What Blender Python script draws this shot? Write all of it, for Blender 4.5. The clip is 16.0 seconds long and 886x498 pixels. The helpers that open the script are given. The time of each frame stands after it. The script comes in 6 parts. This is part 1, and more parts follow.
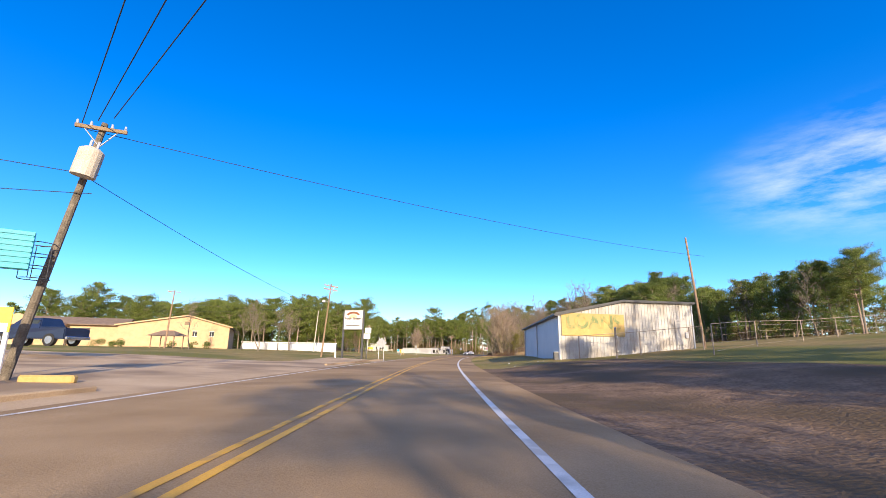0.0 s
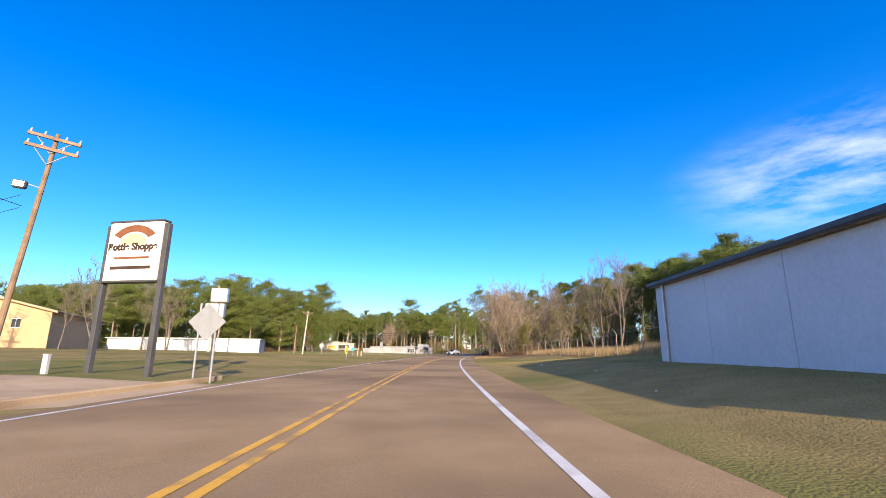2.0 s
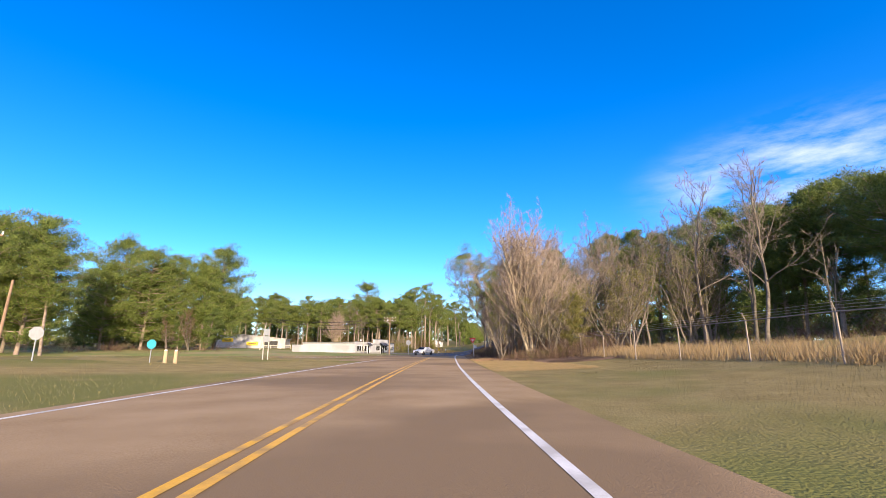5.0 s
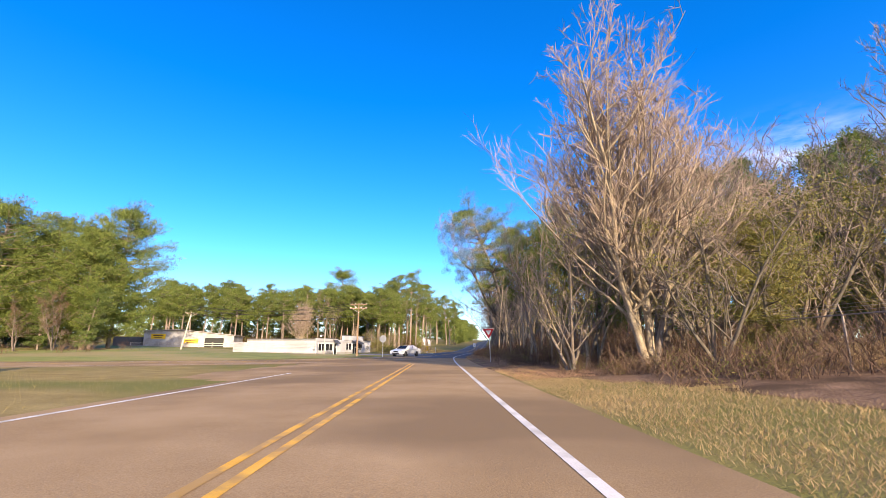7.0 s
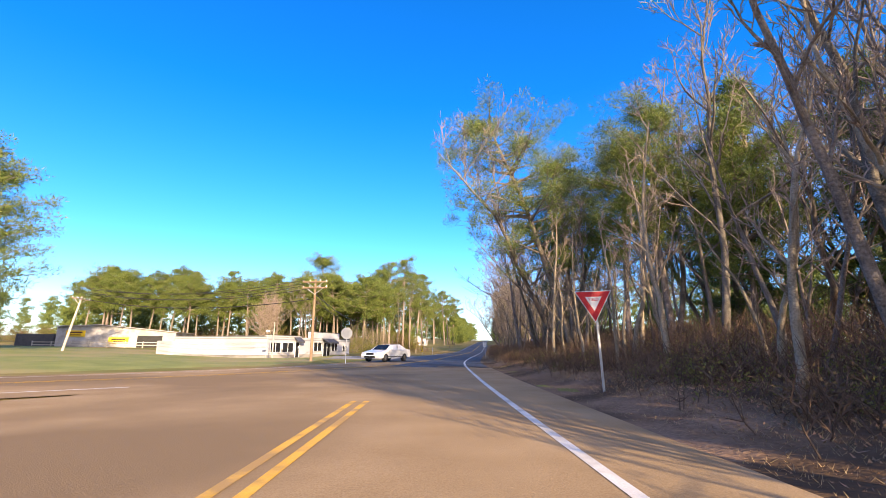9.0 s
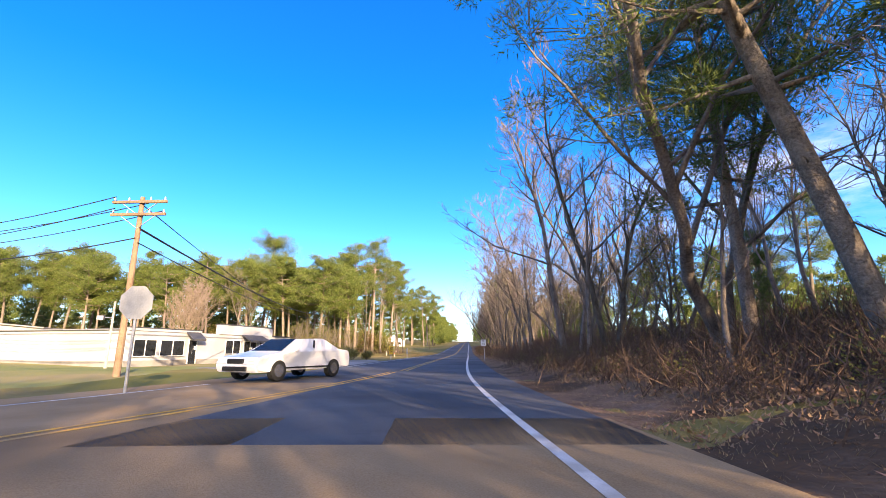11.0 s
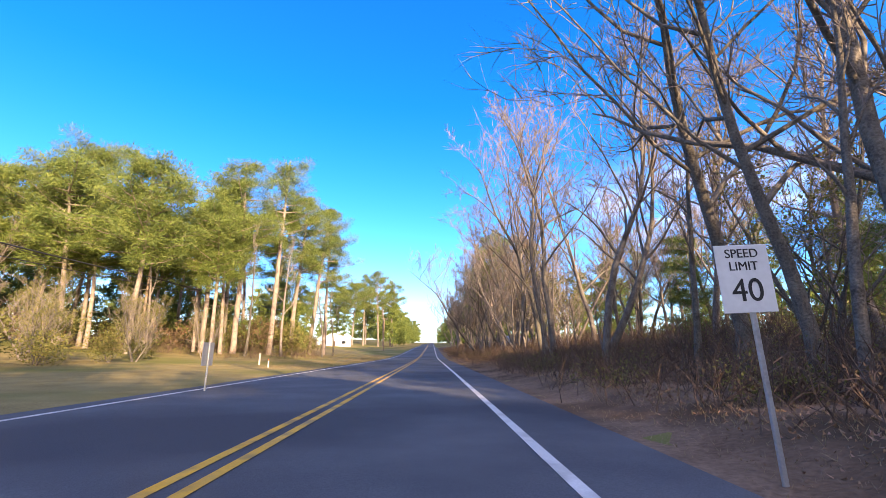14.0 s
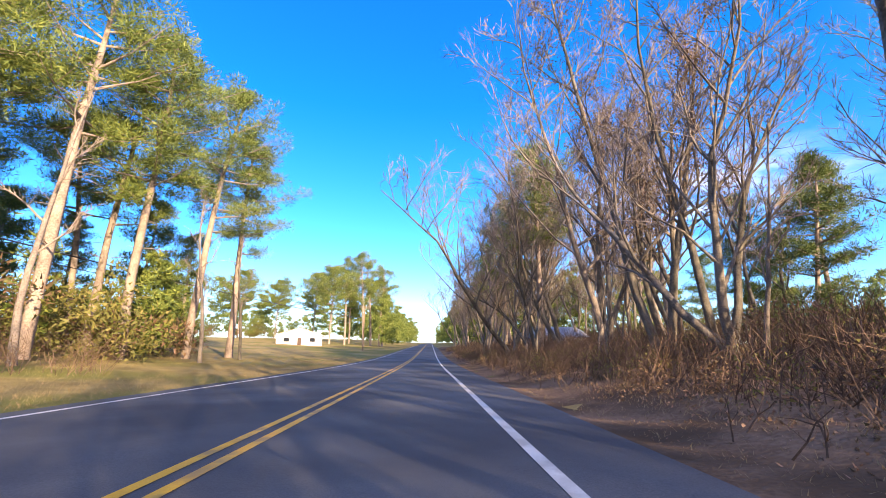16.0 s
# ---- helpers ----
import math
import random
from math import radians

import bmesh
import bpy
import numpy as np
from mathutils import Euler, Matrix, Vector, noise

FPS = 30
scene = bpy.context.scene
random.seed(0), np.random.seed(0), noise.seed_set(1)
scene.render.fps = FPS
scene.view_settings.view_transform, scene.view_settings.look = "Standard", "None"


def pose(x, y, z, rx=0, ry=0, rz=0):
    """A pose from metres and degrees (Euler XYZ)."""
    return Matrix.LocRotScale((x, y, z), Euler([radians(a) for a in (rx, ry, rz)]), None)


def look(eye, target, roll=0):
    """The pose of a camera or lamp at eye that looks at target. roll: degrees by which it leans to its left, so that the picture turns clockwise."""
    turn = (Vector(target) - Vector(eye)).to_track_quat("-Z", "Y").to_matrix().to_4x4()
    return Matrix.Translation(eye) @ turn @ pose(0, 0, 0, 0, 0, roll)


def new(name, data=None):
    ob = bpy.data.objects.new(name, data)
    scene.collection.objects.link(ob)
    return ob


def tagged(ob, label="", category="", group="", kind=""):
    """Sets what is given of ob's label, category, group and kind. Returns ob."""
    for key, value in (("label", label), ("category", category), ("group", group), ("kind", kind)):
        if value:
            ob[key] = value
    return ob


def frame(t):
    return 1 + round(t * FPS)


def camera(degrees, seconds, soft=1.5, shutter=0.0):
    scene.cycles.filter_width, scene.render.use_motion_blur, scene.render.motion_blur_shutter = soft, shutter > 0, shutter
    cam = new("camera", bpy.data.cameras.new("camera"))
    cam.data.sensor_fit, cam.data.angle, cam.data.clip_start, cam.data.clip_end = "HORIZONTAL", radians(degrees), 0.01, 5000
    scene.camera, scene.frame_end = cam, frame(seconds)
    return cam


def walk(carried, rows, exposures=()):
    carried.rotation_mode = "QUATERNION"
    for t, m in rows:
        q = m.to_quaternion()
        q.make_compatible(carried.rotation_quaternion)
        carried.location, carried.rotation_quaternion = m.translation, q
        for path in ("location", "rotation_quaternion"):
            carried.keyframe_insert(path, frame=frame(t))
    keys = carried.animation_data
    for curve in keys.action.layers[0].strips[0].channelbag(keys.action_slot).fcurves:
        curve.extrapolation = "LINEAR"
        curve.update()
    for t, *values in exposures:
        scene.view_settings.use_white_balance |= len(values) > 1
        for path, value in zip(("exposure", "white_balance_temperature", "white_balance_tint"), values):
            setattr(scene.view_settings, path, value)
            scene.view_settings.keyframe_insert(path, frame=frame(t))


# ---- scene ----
cam = camera(88.6, 16.0, soft=0.8, shutter=0.0)
PATH = [
    (0.0, pose(-0.981, -27.367, 1.082, 102.78, -0.77, -0.48)),
    (0.5, pose(-1.082, -17.396, 1.091, 102.77, -0.57, -0.70)),
    (1.0, pose(-1.048, -7.412, 1.093, 102.78, -0.57, -1.88)),
    (1.5, pose(-0.882, 2.577, 1.099, 102.62, -0.35, -2.69)),
    (2.0, pose(-0.641, 12.251, 1.104, 102.68, -0.37, -3.25)),
    (2.5, pose(-0.292, 21.451, 1.097, 102.57, -0.30, -4.02)),
    (3.0, pose(0.166, 30.376, 1.091, 102.72, -0.43, -4.82)),
    (3.5, pose(0.711, 38.887, 1.079, 102.61, -0.66, -5.63)),
    (4.0, pose(1.359, 46.830, 1.085, 102.62, -0.67, -6.14)),
    (6.5, pose(4.955, 82.228, 1.115, 102.18, 0.09, -8.71)),
    (7.0, pose(5.778, 88.653, 1.134, 102.32, -0.24, -8.78)),
    (7.5, pose(6.601, 94.833, 1.130, 102.09, -0.31, -8.81)),
    (8.0, pose(7.359, 100.581, 1.142, 102.32, -0.19, -8.86)),
    (8.5, pose(8.093, 106.123, 1.156, 102.20, -0.15, -9.04)),
    (9.0, pose(8.833, 111.577, 1.145, 102.37, -0.22, -9.19)),
    (9.5, pose(9.604, 117.141, 1.124, 102.63, -0.07, -9.65)),
    (10.0, pose(10.501, 122.983, 1.103, 102.62, -0.29, -10.44)),
    (12.5, pose(16.623, 153.188, 0.978, 102.69, 0.37, -14.23)),
    (13.0, pose(18.326, 160.672, 1.047, 102.77, -0.23, -15.43)),
    (13.5, pose(20.253, 168.452, 1.075, 102.64, -0.63, -16.02)),
    (14.0, pose(22.372, 176.538, 1.081, 102.84, -0.61, -16.40)),
    (14.5, pose(24.635, 184.967, 1.088, 102.64, -0.24, -16.78)),
    (15.0, pose(26.980, 193.569, 1.067, 102.62, -0.22, -16.83)),
    (15.5, pose(29.218, 201.835, 1.063, 102.83, -0.39, -16.67)),
    (16.0, pose(31.261, 209.369, 1.041, 102.94, -0.43, -16.57)),
]
walk(cam, PATH, [(0.0, 0.92, 6300, 10), (3.5, 1.0, 6300, 10), (6.5, 1.18, 6450, 12), (8.5, 1.38, 6800, 13), (10.0, 1.52, 6950, 14), (14.5, 1.76, 7050, 15), (16.0, 1.78, 6900, 15)])

# ---------------------------------------------------------------- light
SUN = Vector((0.235, -0.95, 0.28)).normalized()
SUN_EL = math.asin(SUN.z)
SUN_ROT = math.atan2(SUN.x, SUN.y)
world = bpy.data.worlds.new("sky")
scene.world = world
world.use_nodes = True
wt = world.node_tree
wt.nodes.clear()
sky = wt.nodes.new("ShaderNodeTexSky")
sky.sky_type, sky.sun_disc = "NISHITA", False
sky.sun_elevation, sky.sun_rotation = SUN_EL + 0.25, SUN_ROT
sky.air_density, sky.dust_density, sky.ozone_density = 1.0, 0.45, 6.5
wsat = wt.nodes.new("ShaderNodeHueSaturation")
wsat.inputs["Saturation"].default_value = 1.28
wsat.inputs["Hue"].default_value = 0.509
wt.links.new(sky.outputs[0], wsat.inputs["Color"])
# thin cirrus: stretched noise, only towards the east of the road
geo = wt.nodes.new("ShaderNodeTexCoord")
wmap = wt.nodes.new("ShaderNodeMapping")
wmap.inputs["Rotation"].default_value = (0.35, 0.5, 0.3)
wmap.inputs["Scale"].default_value = (3.0, 5.0, 15.0)
wt.links.new(geo.outputs["Generated"], wmap.inputs[0])
wnoise = wt.nodes.new("ShaderNodeTexNoise")
wnoise.inputs["Scale"].default_value, wnoise.inputs["Detail"].default_value = 1.3, 7.0
wnoise.inputs["Roughness"].default_value = 0.62
wt.links.new(wmap.outputs[0], wnoise.inputs["Vector"])
wramp = wt.nodes.new("ShaderNodeValToRGB")
wramp.color_ramp.elements[0].position, wramp.color_ramp.elements[1].position = 0.4, 0.86
wt.links.new(wnoise.outputs["Fac"], wramp.inputs[0])
wsub = wt.nodes.new("ShaderNodeVectorMath")
wsub.operation = "SUBTRACT"
wsub.inputs[1].default_value = (0.70, 0.64, 0.29)
wt.links.new(geo.outputs["Generated"], wsub.inputs[0])
wscl = wt.nodes.new("ShaderNodeVectorMath")
wscl.operation = "MULTIPLY"
wscl.inputs[1].default_value = (1.0, 1.0, 2.4)
wt.links.new(wsub.outputs[0], wscl.inputs[0])
wlen = wt.nodes.new("ShaderNodeVectorMath")
wlen.operation = "LENGTH"
wt.links.new(wscl.outputs[0], wlen.inputs[0])
wmask = wt.nodes.new("ShaderNodeMapRange")
wmask.interpolation_type = "SMOOTHERSTEP"
wmask.inputs["From Min"].default_value, wmask.inputs["From Max"].default_value = 0.34, 0.03
wt.links.new(wlen.outputs["Value"], wmask.inputs[0])
wmul = wt.nodes.new("ShaderNodeMath")
wmul.operation = "MULTIPLY"
wt.links.new(wramp.outputs[0], wmul.inputs[0])
wt.links.new(wmask.outputs[0], wmul.inputs[1])
wmix = wt.nodes.new("ShaderNodeMixRGB")
wmix.inputs[2].default_value = (5.0, 4.9, 5.6, 1)
wt.links.new(wmul.outputs[0], wmix.inputs[0])
wt.links.new(wsat.outputs[0], wmix.inputs[1])
# added warm whitening of the unseen sky towards the sun, filling the shade
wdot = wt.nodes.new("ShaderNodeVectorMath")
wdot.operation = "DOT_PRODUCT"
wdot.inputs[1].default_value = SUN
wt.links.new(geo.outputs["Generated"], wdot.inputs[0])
wfill = wt.nodes.new("ShaderNodeMapRange")
wfill.interpolation_type = "SMOOTHSTEP"
wfill.inputs["From Min"].default_value, wfill.inputs["From Max"].default_value = -0.1, 0.95
wfill.inputs["To Max"].default_value = 0.5
wt.links.new(wdot.outputs["Value"], wfill.inputs[0])
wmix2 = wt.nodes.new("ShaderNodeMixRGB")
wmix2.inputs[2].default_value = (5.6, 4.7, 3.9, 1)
wt.links.new(wfill.outputs[0], wmix2.inputs[0])
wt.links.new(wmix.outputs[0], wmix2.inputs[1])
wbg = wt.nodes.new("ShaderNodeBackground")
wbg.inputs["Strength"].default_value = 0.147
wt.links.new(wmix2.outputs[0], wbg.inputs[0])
wout = wt.nodes.new("ShaderNodeOutputWorld")
wt.links.new(wbg.outputs[0], wout.inputs[0])

sun_data = bpy.data.lights.new("sun", "SUN")
sun_data.energy, sun_data.angle, sun_data.color = 5.0, radians(0.5), (1.0, 0.79, 0.53)
sun = new("sun", sun_data)
sun.matrix_world = look(SUN * 300, (0, 0, 0))

# ---------------------------------------------------------------- materials
def material(name, a, b, rough=0.8, scale=3.0, fine=40.0, bump=0.15, metal=0.0, spread=0.0, obj=True, c=None, patch=0.25, spec=0.3):
    """Two colours mixed by a broad and a fine noise, bumped; spread: random value per object or island."""
    m = bpy.data.materials.new(name)
    m.use_nodes = True
    nt = m.node_tree
    n, l = nt.nodes, nt.links
    p = n["Principled BSDF"]
    p.inputs["Roughness"].default_value, p.inputs["Metallic"].default_value = rough, metal
    p.inputs["Specular IOR Level"].default_value = spec
    tc = n.new("ShaderNodeTexCoord")
    n1, n2, n3 = (n.new("ShaderNodeTexNoise") for _ in range(3))
    for k, s, d in ((n1, scale, 5), (n2, fine, 3), (n3, patch, 4)):
        k.inputs["Scale"].default_value, k.inputs["Detail"].default_value = s, d
        l.new(tc.outputs["Object"], k.inputs["Vector"])
    add = n.new("ShaderNodeMath")
    add.operation = "ADD"
    l.new(n1.outputs["Fac"], add.inputs[0])
    l.new(n2.outputs["Fac"], add.inputs[1])
    rng = n.new("ShaderNodeMapRange")
    rng.inputs["From Min"].default_value, rng.inputs["From Max"].default_value = 0.68, 1.32
    l.new(add.outputs[0], rng.inputs[0])
    mix = n.new("ShaderNodeMixRGB")
    mix.inputs[1].default_value, mix.inputs[2].default_value = (*a, 1), (*b, 1)
    l.new(rng.outputs[0], mix.inputs[0])
    col = mix.outputs[0]
    if c:
        r3 = n.new("ShaderNodeMapRange")
        r3.inputs["From Min"].default_value, r3.inputs["From Max"].default_value = 0.46, 0.6
        l.new(n3.outputs["Fac"], r3.inputs[0])
        m3 = n.new("ShaderNodeMixRGB")
        m3.inputs[2].default_value = (*c, 1)
        l.new(r3.outputs[0], m3.inputs[0])
        l.new(col, m3.inputs[1])
        col = m3.outputs[0]
    if spread:
        info = n.new("ShaderNodeObjectInfo") if obj else n.new("ShaderNodeNewGeometry")
        out = info.outputs["Random"] if obj else info.outputs["Random Per Island"]
        hs = n.new("ShaderNodeHueSaturation")
        r2 = n.new("ShaderNodeMapRange")
        r2.inputs["To Min"].default_value, r2.inputs["To Max"].default_value = 1 - spread, 1 + spread
        l.new(out, r2.inputs[0])
        l.new(r2.outputs[0], hs.inputs["Value"])
        h2 = n.new("ShaderNodeMapRange")
        h2.inputs["To Min"].default_value, h2.inputs["To Max"].default_value = 0.5 + spread * 0.05, 0.5 - spread * 0.06
        l.new(out, h2.inputs[0])
        l.new(h2.outputs[0], hs.inputs["Hue"])
        l.new(col, hs.inputs["Color"])
        col = hs.outputs[0]
    l.new(col, p.inputs["Base Color"])
    if bump:
        bp = n.new("ShaderNodeBump")
        bp.inputs["Strength"].default_value, bp.inputs["Distance"].default_value = bump, 0.05
        l.new(add.outputs[0], bp.inputs["Height"])
        l.new(bp.outputs[0], p.inputs["Normal"])
    return m


def leafy(name, a, b, spread=0.25, through_light=0.35):
    m = material(name, a, b, rough=0.6, scale=0.7, fine=9, bump=0, spread=spread, obj=False)
    nt = m.node_tree
    p = nt.nodes["Principled BSDF"]
    tr = nt.nodes.new("ShaderNodeBsdfTranslucent")
    mx = nt.nodes.new("ShaderNodeMixShader")
    mx.inputs[0].default_value = through_light
    col = p.inputs["Base Color"].links[0].from_socket
    nt.links.new(col, tr.inputs[0])
    nt.links.new(p.outputs[0], mx.inputs[1])
    nt.links.new(tr.outputs[0], mx.inputs[2])
    out = [x for x in nt.nodes if x.type == "OUTPUT_MATERIAL"][0]
    nt.links.new(mx.outputs[0], out.inputs[0])
    return m


M_ASPH = material("old_brown_asphalt", (0.28, 0.185, 0.095), (0.43, 0.3, 0.17), 0.9, 0.6, 60, 0.25, c=(0.235, 0.16, 0.09), patch=0.12, spec=0.06)
M_ASPH2 = material("grey_asphalt", (0.085, 0.087, 0.095), (0.15, 0.15, 0.155), 0.85, 0.7, 60, 0.35, c=(0.075, 0.075, 0.082), patch=0.15, spec=0.15)
M_CONC = material("pale_concrete", (0.40, 0.285, 0.17), (0.54, 0.405, 0.26), 0.9, 0.5, 30, 0.15, c=(0.28, 0.2, 0.125), patch=0.2, spec=0.1)
M_CONC2 = material("grey_concrete", (0.26, 0.245, 0.225), (0.39, 0.37, 0.34), 0.9, 0.5, 30, 0.15, c=(0.2, 0.185, 0.165), patch=0.25, spec=0.1)
M_GRAVEL = material("gravel", (0.10, 0.066, 0.042), (0.30, 0.2, 0.125), 0.95, 2.0, 14, 0.7, c=(0.12, 0.085, 0.05), patch=0.25, spec=0.08)
M_YEL = material("yellow_road_paint", (0.68, 0.35, 0.03), (0.82, 0.46, 0.05), 0.6, 2, 50, 0.08, c=(0.42, 0.25, 0.07), patch=1.5, spec=0.15)
M_WHT = material("white_road_paint", (0.62, 0.58, 0.52), (0.82, 0.78, 0.72), 0.6, 2, 50, 0.08, c=(0.5, 0.46, 0.4), patch=1.5)
M_GRASS = material("winter_grass", (0.2, 0.15, 0.058), (0.35, 0.27, 0.115), 0.9, 0.8, 22, 0.5, c=(0.17, 0.165, 0.05), patch=0.09, spec=0.05)
M_LAWN = material("green_lawn", (0.13, 0.16, 0.035), (0.27, 0.27, 0.075), 0.9, 0.5, 18, 0.5, c=(0.3, 0.24, 0.1), patch=0.07)
M_DRY = leafy("dry_grass", (0.28, 0.195, 0.095), (0.4, 0.295, 0.155), 0.12, 0.3)
M_TURF = leafy("short_turf", (0.17, 0.14, 0.05), (0.3, 0.235, 0.1), 0.12, 0.2)
M_LITTER = leafy("fallen_leaves", (0.21, 0.122, 0.07), (0.38, 0.235, 0.14), 0.25, 0.1)
M_NEEDLE = leafy("pine_needles", (0.075, 0.115, 0.022), (0.205, 0.245, 0.055), 0.4, 0.22)
M_NEEDLE2 = leafy("dark_pine_needles", (0.06, 0.1, 0.022), (0.17, 0.215, 0.055), 0.4, 0.22)
M_OLIVE = leafy("olive_leaves", (0.115, 0.12, 0.028), (0.25, 0.225, 0.065), 0.35, 0.35)
M_BROWN = leafy("withered_leaves", (0.105, 0.066, 0.034), (0.225, 0.15, 0.078), 0.4, 0.35)
M_PBARK = material("pine_bark", (0.14, 0.108, 0.085), (0.36, 0.29, 0.23), 0.9, 2.5, 18, 0.8, spread=0.2, spec=0.1)
M_BARK = material("grey_bark", (0.08, 0.067, 0.055), (0.25, 0.212, 0.172), 0.9, 3, 25, 0.6, spread=0.3, spec=0.1)
M_PALE = material("pale_bark", (0.17, 0.13, 0.085), (0.42, 0.345, 0.25), 0.9, 3, 25, 0.6, spec=0.1)
M_TWIG = material("twigs", (0.13, 0.104, 0.09), (0.31, 0.25, 0.21), 0.9, 1, 20, 0, spec=0.1)
M_PTWIG = material("pale_twigs", (0.2, 0.15, 0.12), (0.38, 0.3, 0.24), 0.9, 1, 20, 0, spec=0.1)
M_BRAMBLE = material("brambles", (0.07, 0.046, 0.034), (0.18, 0.12, 0.087), 0.9, 1, 20, 0, spec=0.05)
M_WOOD = material("weathered_pole_wood", (0.15, 0.1, 0.065), (0.34, 0.24, 0.16), 0.85, 2, 30, 0.4, spread=0.15, spec=0.1)
M_GREYW = material("grey_wood", (0.34, 0.3, 0.25), (0.55, 0.5, 0.43), 0.85, 2, 30, 0.3)
M_METALW = material("white_painted_metal", (0.38, 0.365, 0.35), (0.5, 0.485, 0.465), 0.5, 0.35, 6, 0.03, c=(0.33, 0.305, 0.28), patch=0.7)
# lighter, bluer copy of the white metal: blue of the shaded side in its colour
M_PANEL_SHADE = material("shade_blued_white_panel", (0.5, 0.515, 0.545), (0.6, 0.61, 0.64), 0.5, 0.5, 8, 0.02)
M_METALR = material("old_metal_roof", (0.3, 0.28, 0.27), (0.42, 0.4, 0.38), 0.5, 0.8, 10, 0.05, metal=0.4)
M_TRIM = material("dark_trim", (0.05, 0.05, 0.055), (0.09, 0.09, 0.095), 0.5, 2, 20, 0.02)
M_BANNER = material("faded_yellow_sign", (0.38, 0.25, 0.08), (0.5, 0.345, 0.135), 0.7, 0.9, 12, 0.04, c=(0.34, 0.27, 0.11), patch=0.7)
M_GREENP = material("faded_green_letters", (0.12, 0.165, 0.07), (0.24, 0.255, 0.11), 0.7, 2, 15, 0.02, c=(0.4, 0.28, 0.1), patch=1.5)
M_GALV = material("galvanised_steel", (0.42, 0.42, 0.43), (0.6, 0.6, 0.61), 0.4, 3, 40, 0.03, metal=0.7)
M_FPOST = material("weathered_fence_steel", (0.2, 0.16, 0.13), (0.36, 0.3, 0.25), 0.7, 3, 30, 0.1)
M_SIGNW = material("white_sign_face", (0.62, 0.62, 0.61), (0.72, 0.72, 0.715), 0.4, 2, 15, 0.01)
M_DULL = material("dull_aluminium", (0.24, 0.25, 0.265), (0.34, 0.35, 0.365), 0.55, 3, 30, 0.03, metal=0.3)
M_SIGNR = material("red_sign_face", (0.5, 0.02, 0.025), (0.62, 0.035, 0.04), 0.4, 2, 15, 0.01)
M_SIGNY = material("yellow_sign_face", (0.75, 0.46, 0.02), (0.85, 0.56, 0.04), 0.4, 2, 15, 0.01)
M_BLACK = material("black_paint_and_shade", (0.015, 0.015, 0.015), (0.03, 0.03, 0.03), 0.5, 2, 15, 0.01)
M_RUST = material("brown_letters", (0.045, 0.025, 0.018), (0.08, 0.045, 0.03), 0.6, 2, 15, 0.01)
M_REDP = material("red_orange_band", (0.62, 0.12, 0.04), (0.75, 0.2, 0.07), 0.5, 2, 15, 0.01)
M_ARCH = material("brown_sign_print", (0.17, 0.065, 0.03), (0.25, 0.1, 0.045), 0.5, 2, 15, 0.01)
M_DISC = material("peach_sign_print", (0.62, 0.42, 0.24), (0.7, 0.5, 0.3), 0.5, 2, 15, 0.01)
M_WALLW = material("white_block_wall", (0.425, 0.425, 0.45), (0.54, 0.54, 0.565), 0.75, 0.6, 18, 0.08, c=(0.385, 0.38, 0.39), patch=0.3)
M_TAN = material("tan_brick", (0.43, 0.29, 0.165), (0.55, 0.39, 0.235), 0.85, 1.2, 25, 0.15)
M_ROOF = material("brown_shingles", (0.15, 0.105, 0.075), (0.25, 0.185, 0.135), 0.9, 1.5, 20, 0.3)
M_GLASS = material("dark_window_glass", (0.015, 0.018, 0.022), (0.03, 0.033, 0.04), 0.08, 1, 5, 0, spec=0.6)
M_TEAL = material("teal_metal_awning", (0.03, 0.27, 0.36), (0.06, 0.38, 0.46), 0.45, 1, 12, 0.05)
M_TRUCK = material("dark_blue_paint", (0.012, 0.02, 0.05), (0.02, 0.03, 0.07), 0.2, 1, 30, 0, spec=0.6)
M_CARW = material("white_car_paint", (0.76, 0.76, 0.77), (0.82, 0.82, 0.83), 0.2, 1, 30, 0, spec=0.6)
M_RUBBER = material("rubber", (0.015, 0.015, 0.015), (0.03, 0.03, 0.03), 0.85, 4, 40, 0.1)
M_CHROME = material("alloy", (0.5, 0.5, 0.52), (0.62, 0.62, 0.64), 0.25, 3, 20, 0.02, metal=0.9)
M_LAMPG = material("lamp_lens", (0.7, 0.72, 0.75), (0.8, 0.82, 0.85), 0.1, 2, 10, 0, spec=0.7)
M_CABLE = material("cable_rubber", (0.02, 0.02, 0.022), (0.04, 0.04, 0.045), 0.6, 2, 10, 0)
M_DIRT = material("leaf_soil", (0.14, 0.088, 0.056), (0.31, 0.2, 0.13), 0.95, 0.9, 14, 0.6, c=(0.1, 0.066, 0.043), patch=0.3, spec=0.03)

# ---------------------------------------------------------------- roads as lines on the plan
def smooth(pts, step=2.0):
    """A Catmull-Rom line through points, in steps of about step metres."""
    pts = [Vector((*p, 0)) for p in pts]
    pts = [pts[0] * 2 - pts[1]] + pts + [pts[-1] * 2 - pts[-2]]
    out = []
    for a, b, c, d in zip(pts, pts[1:], pts[2:], pts[3:]):
        k = max(1, int((c - b).length / step))
        for i in range(k):
            t = i / k
            out.append(0.5 * (2 * b + (c - a) * t + (2 * a - 5 * b + 4 * c - d) * t * t + (3 * b - a - 3 * c + d) * t ** 3))
    out.append(pts[-2])
    return np.array([(v.x, v.y) for v in out])


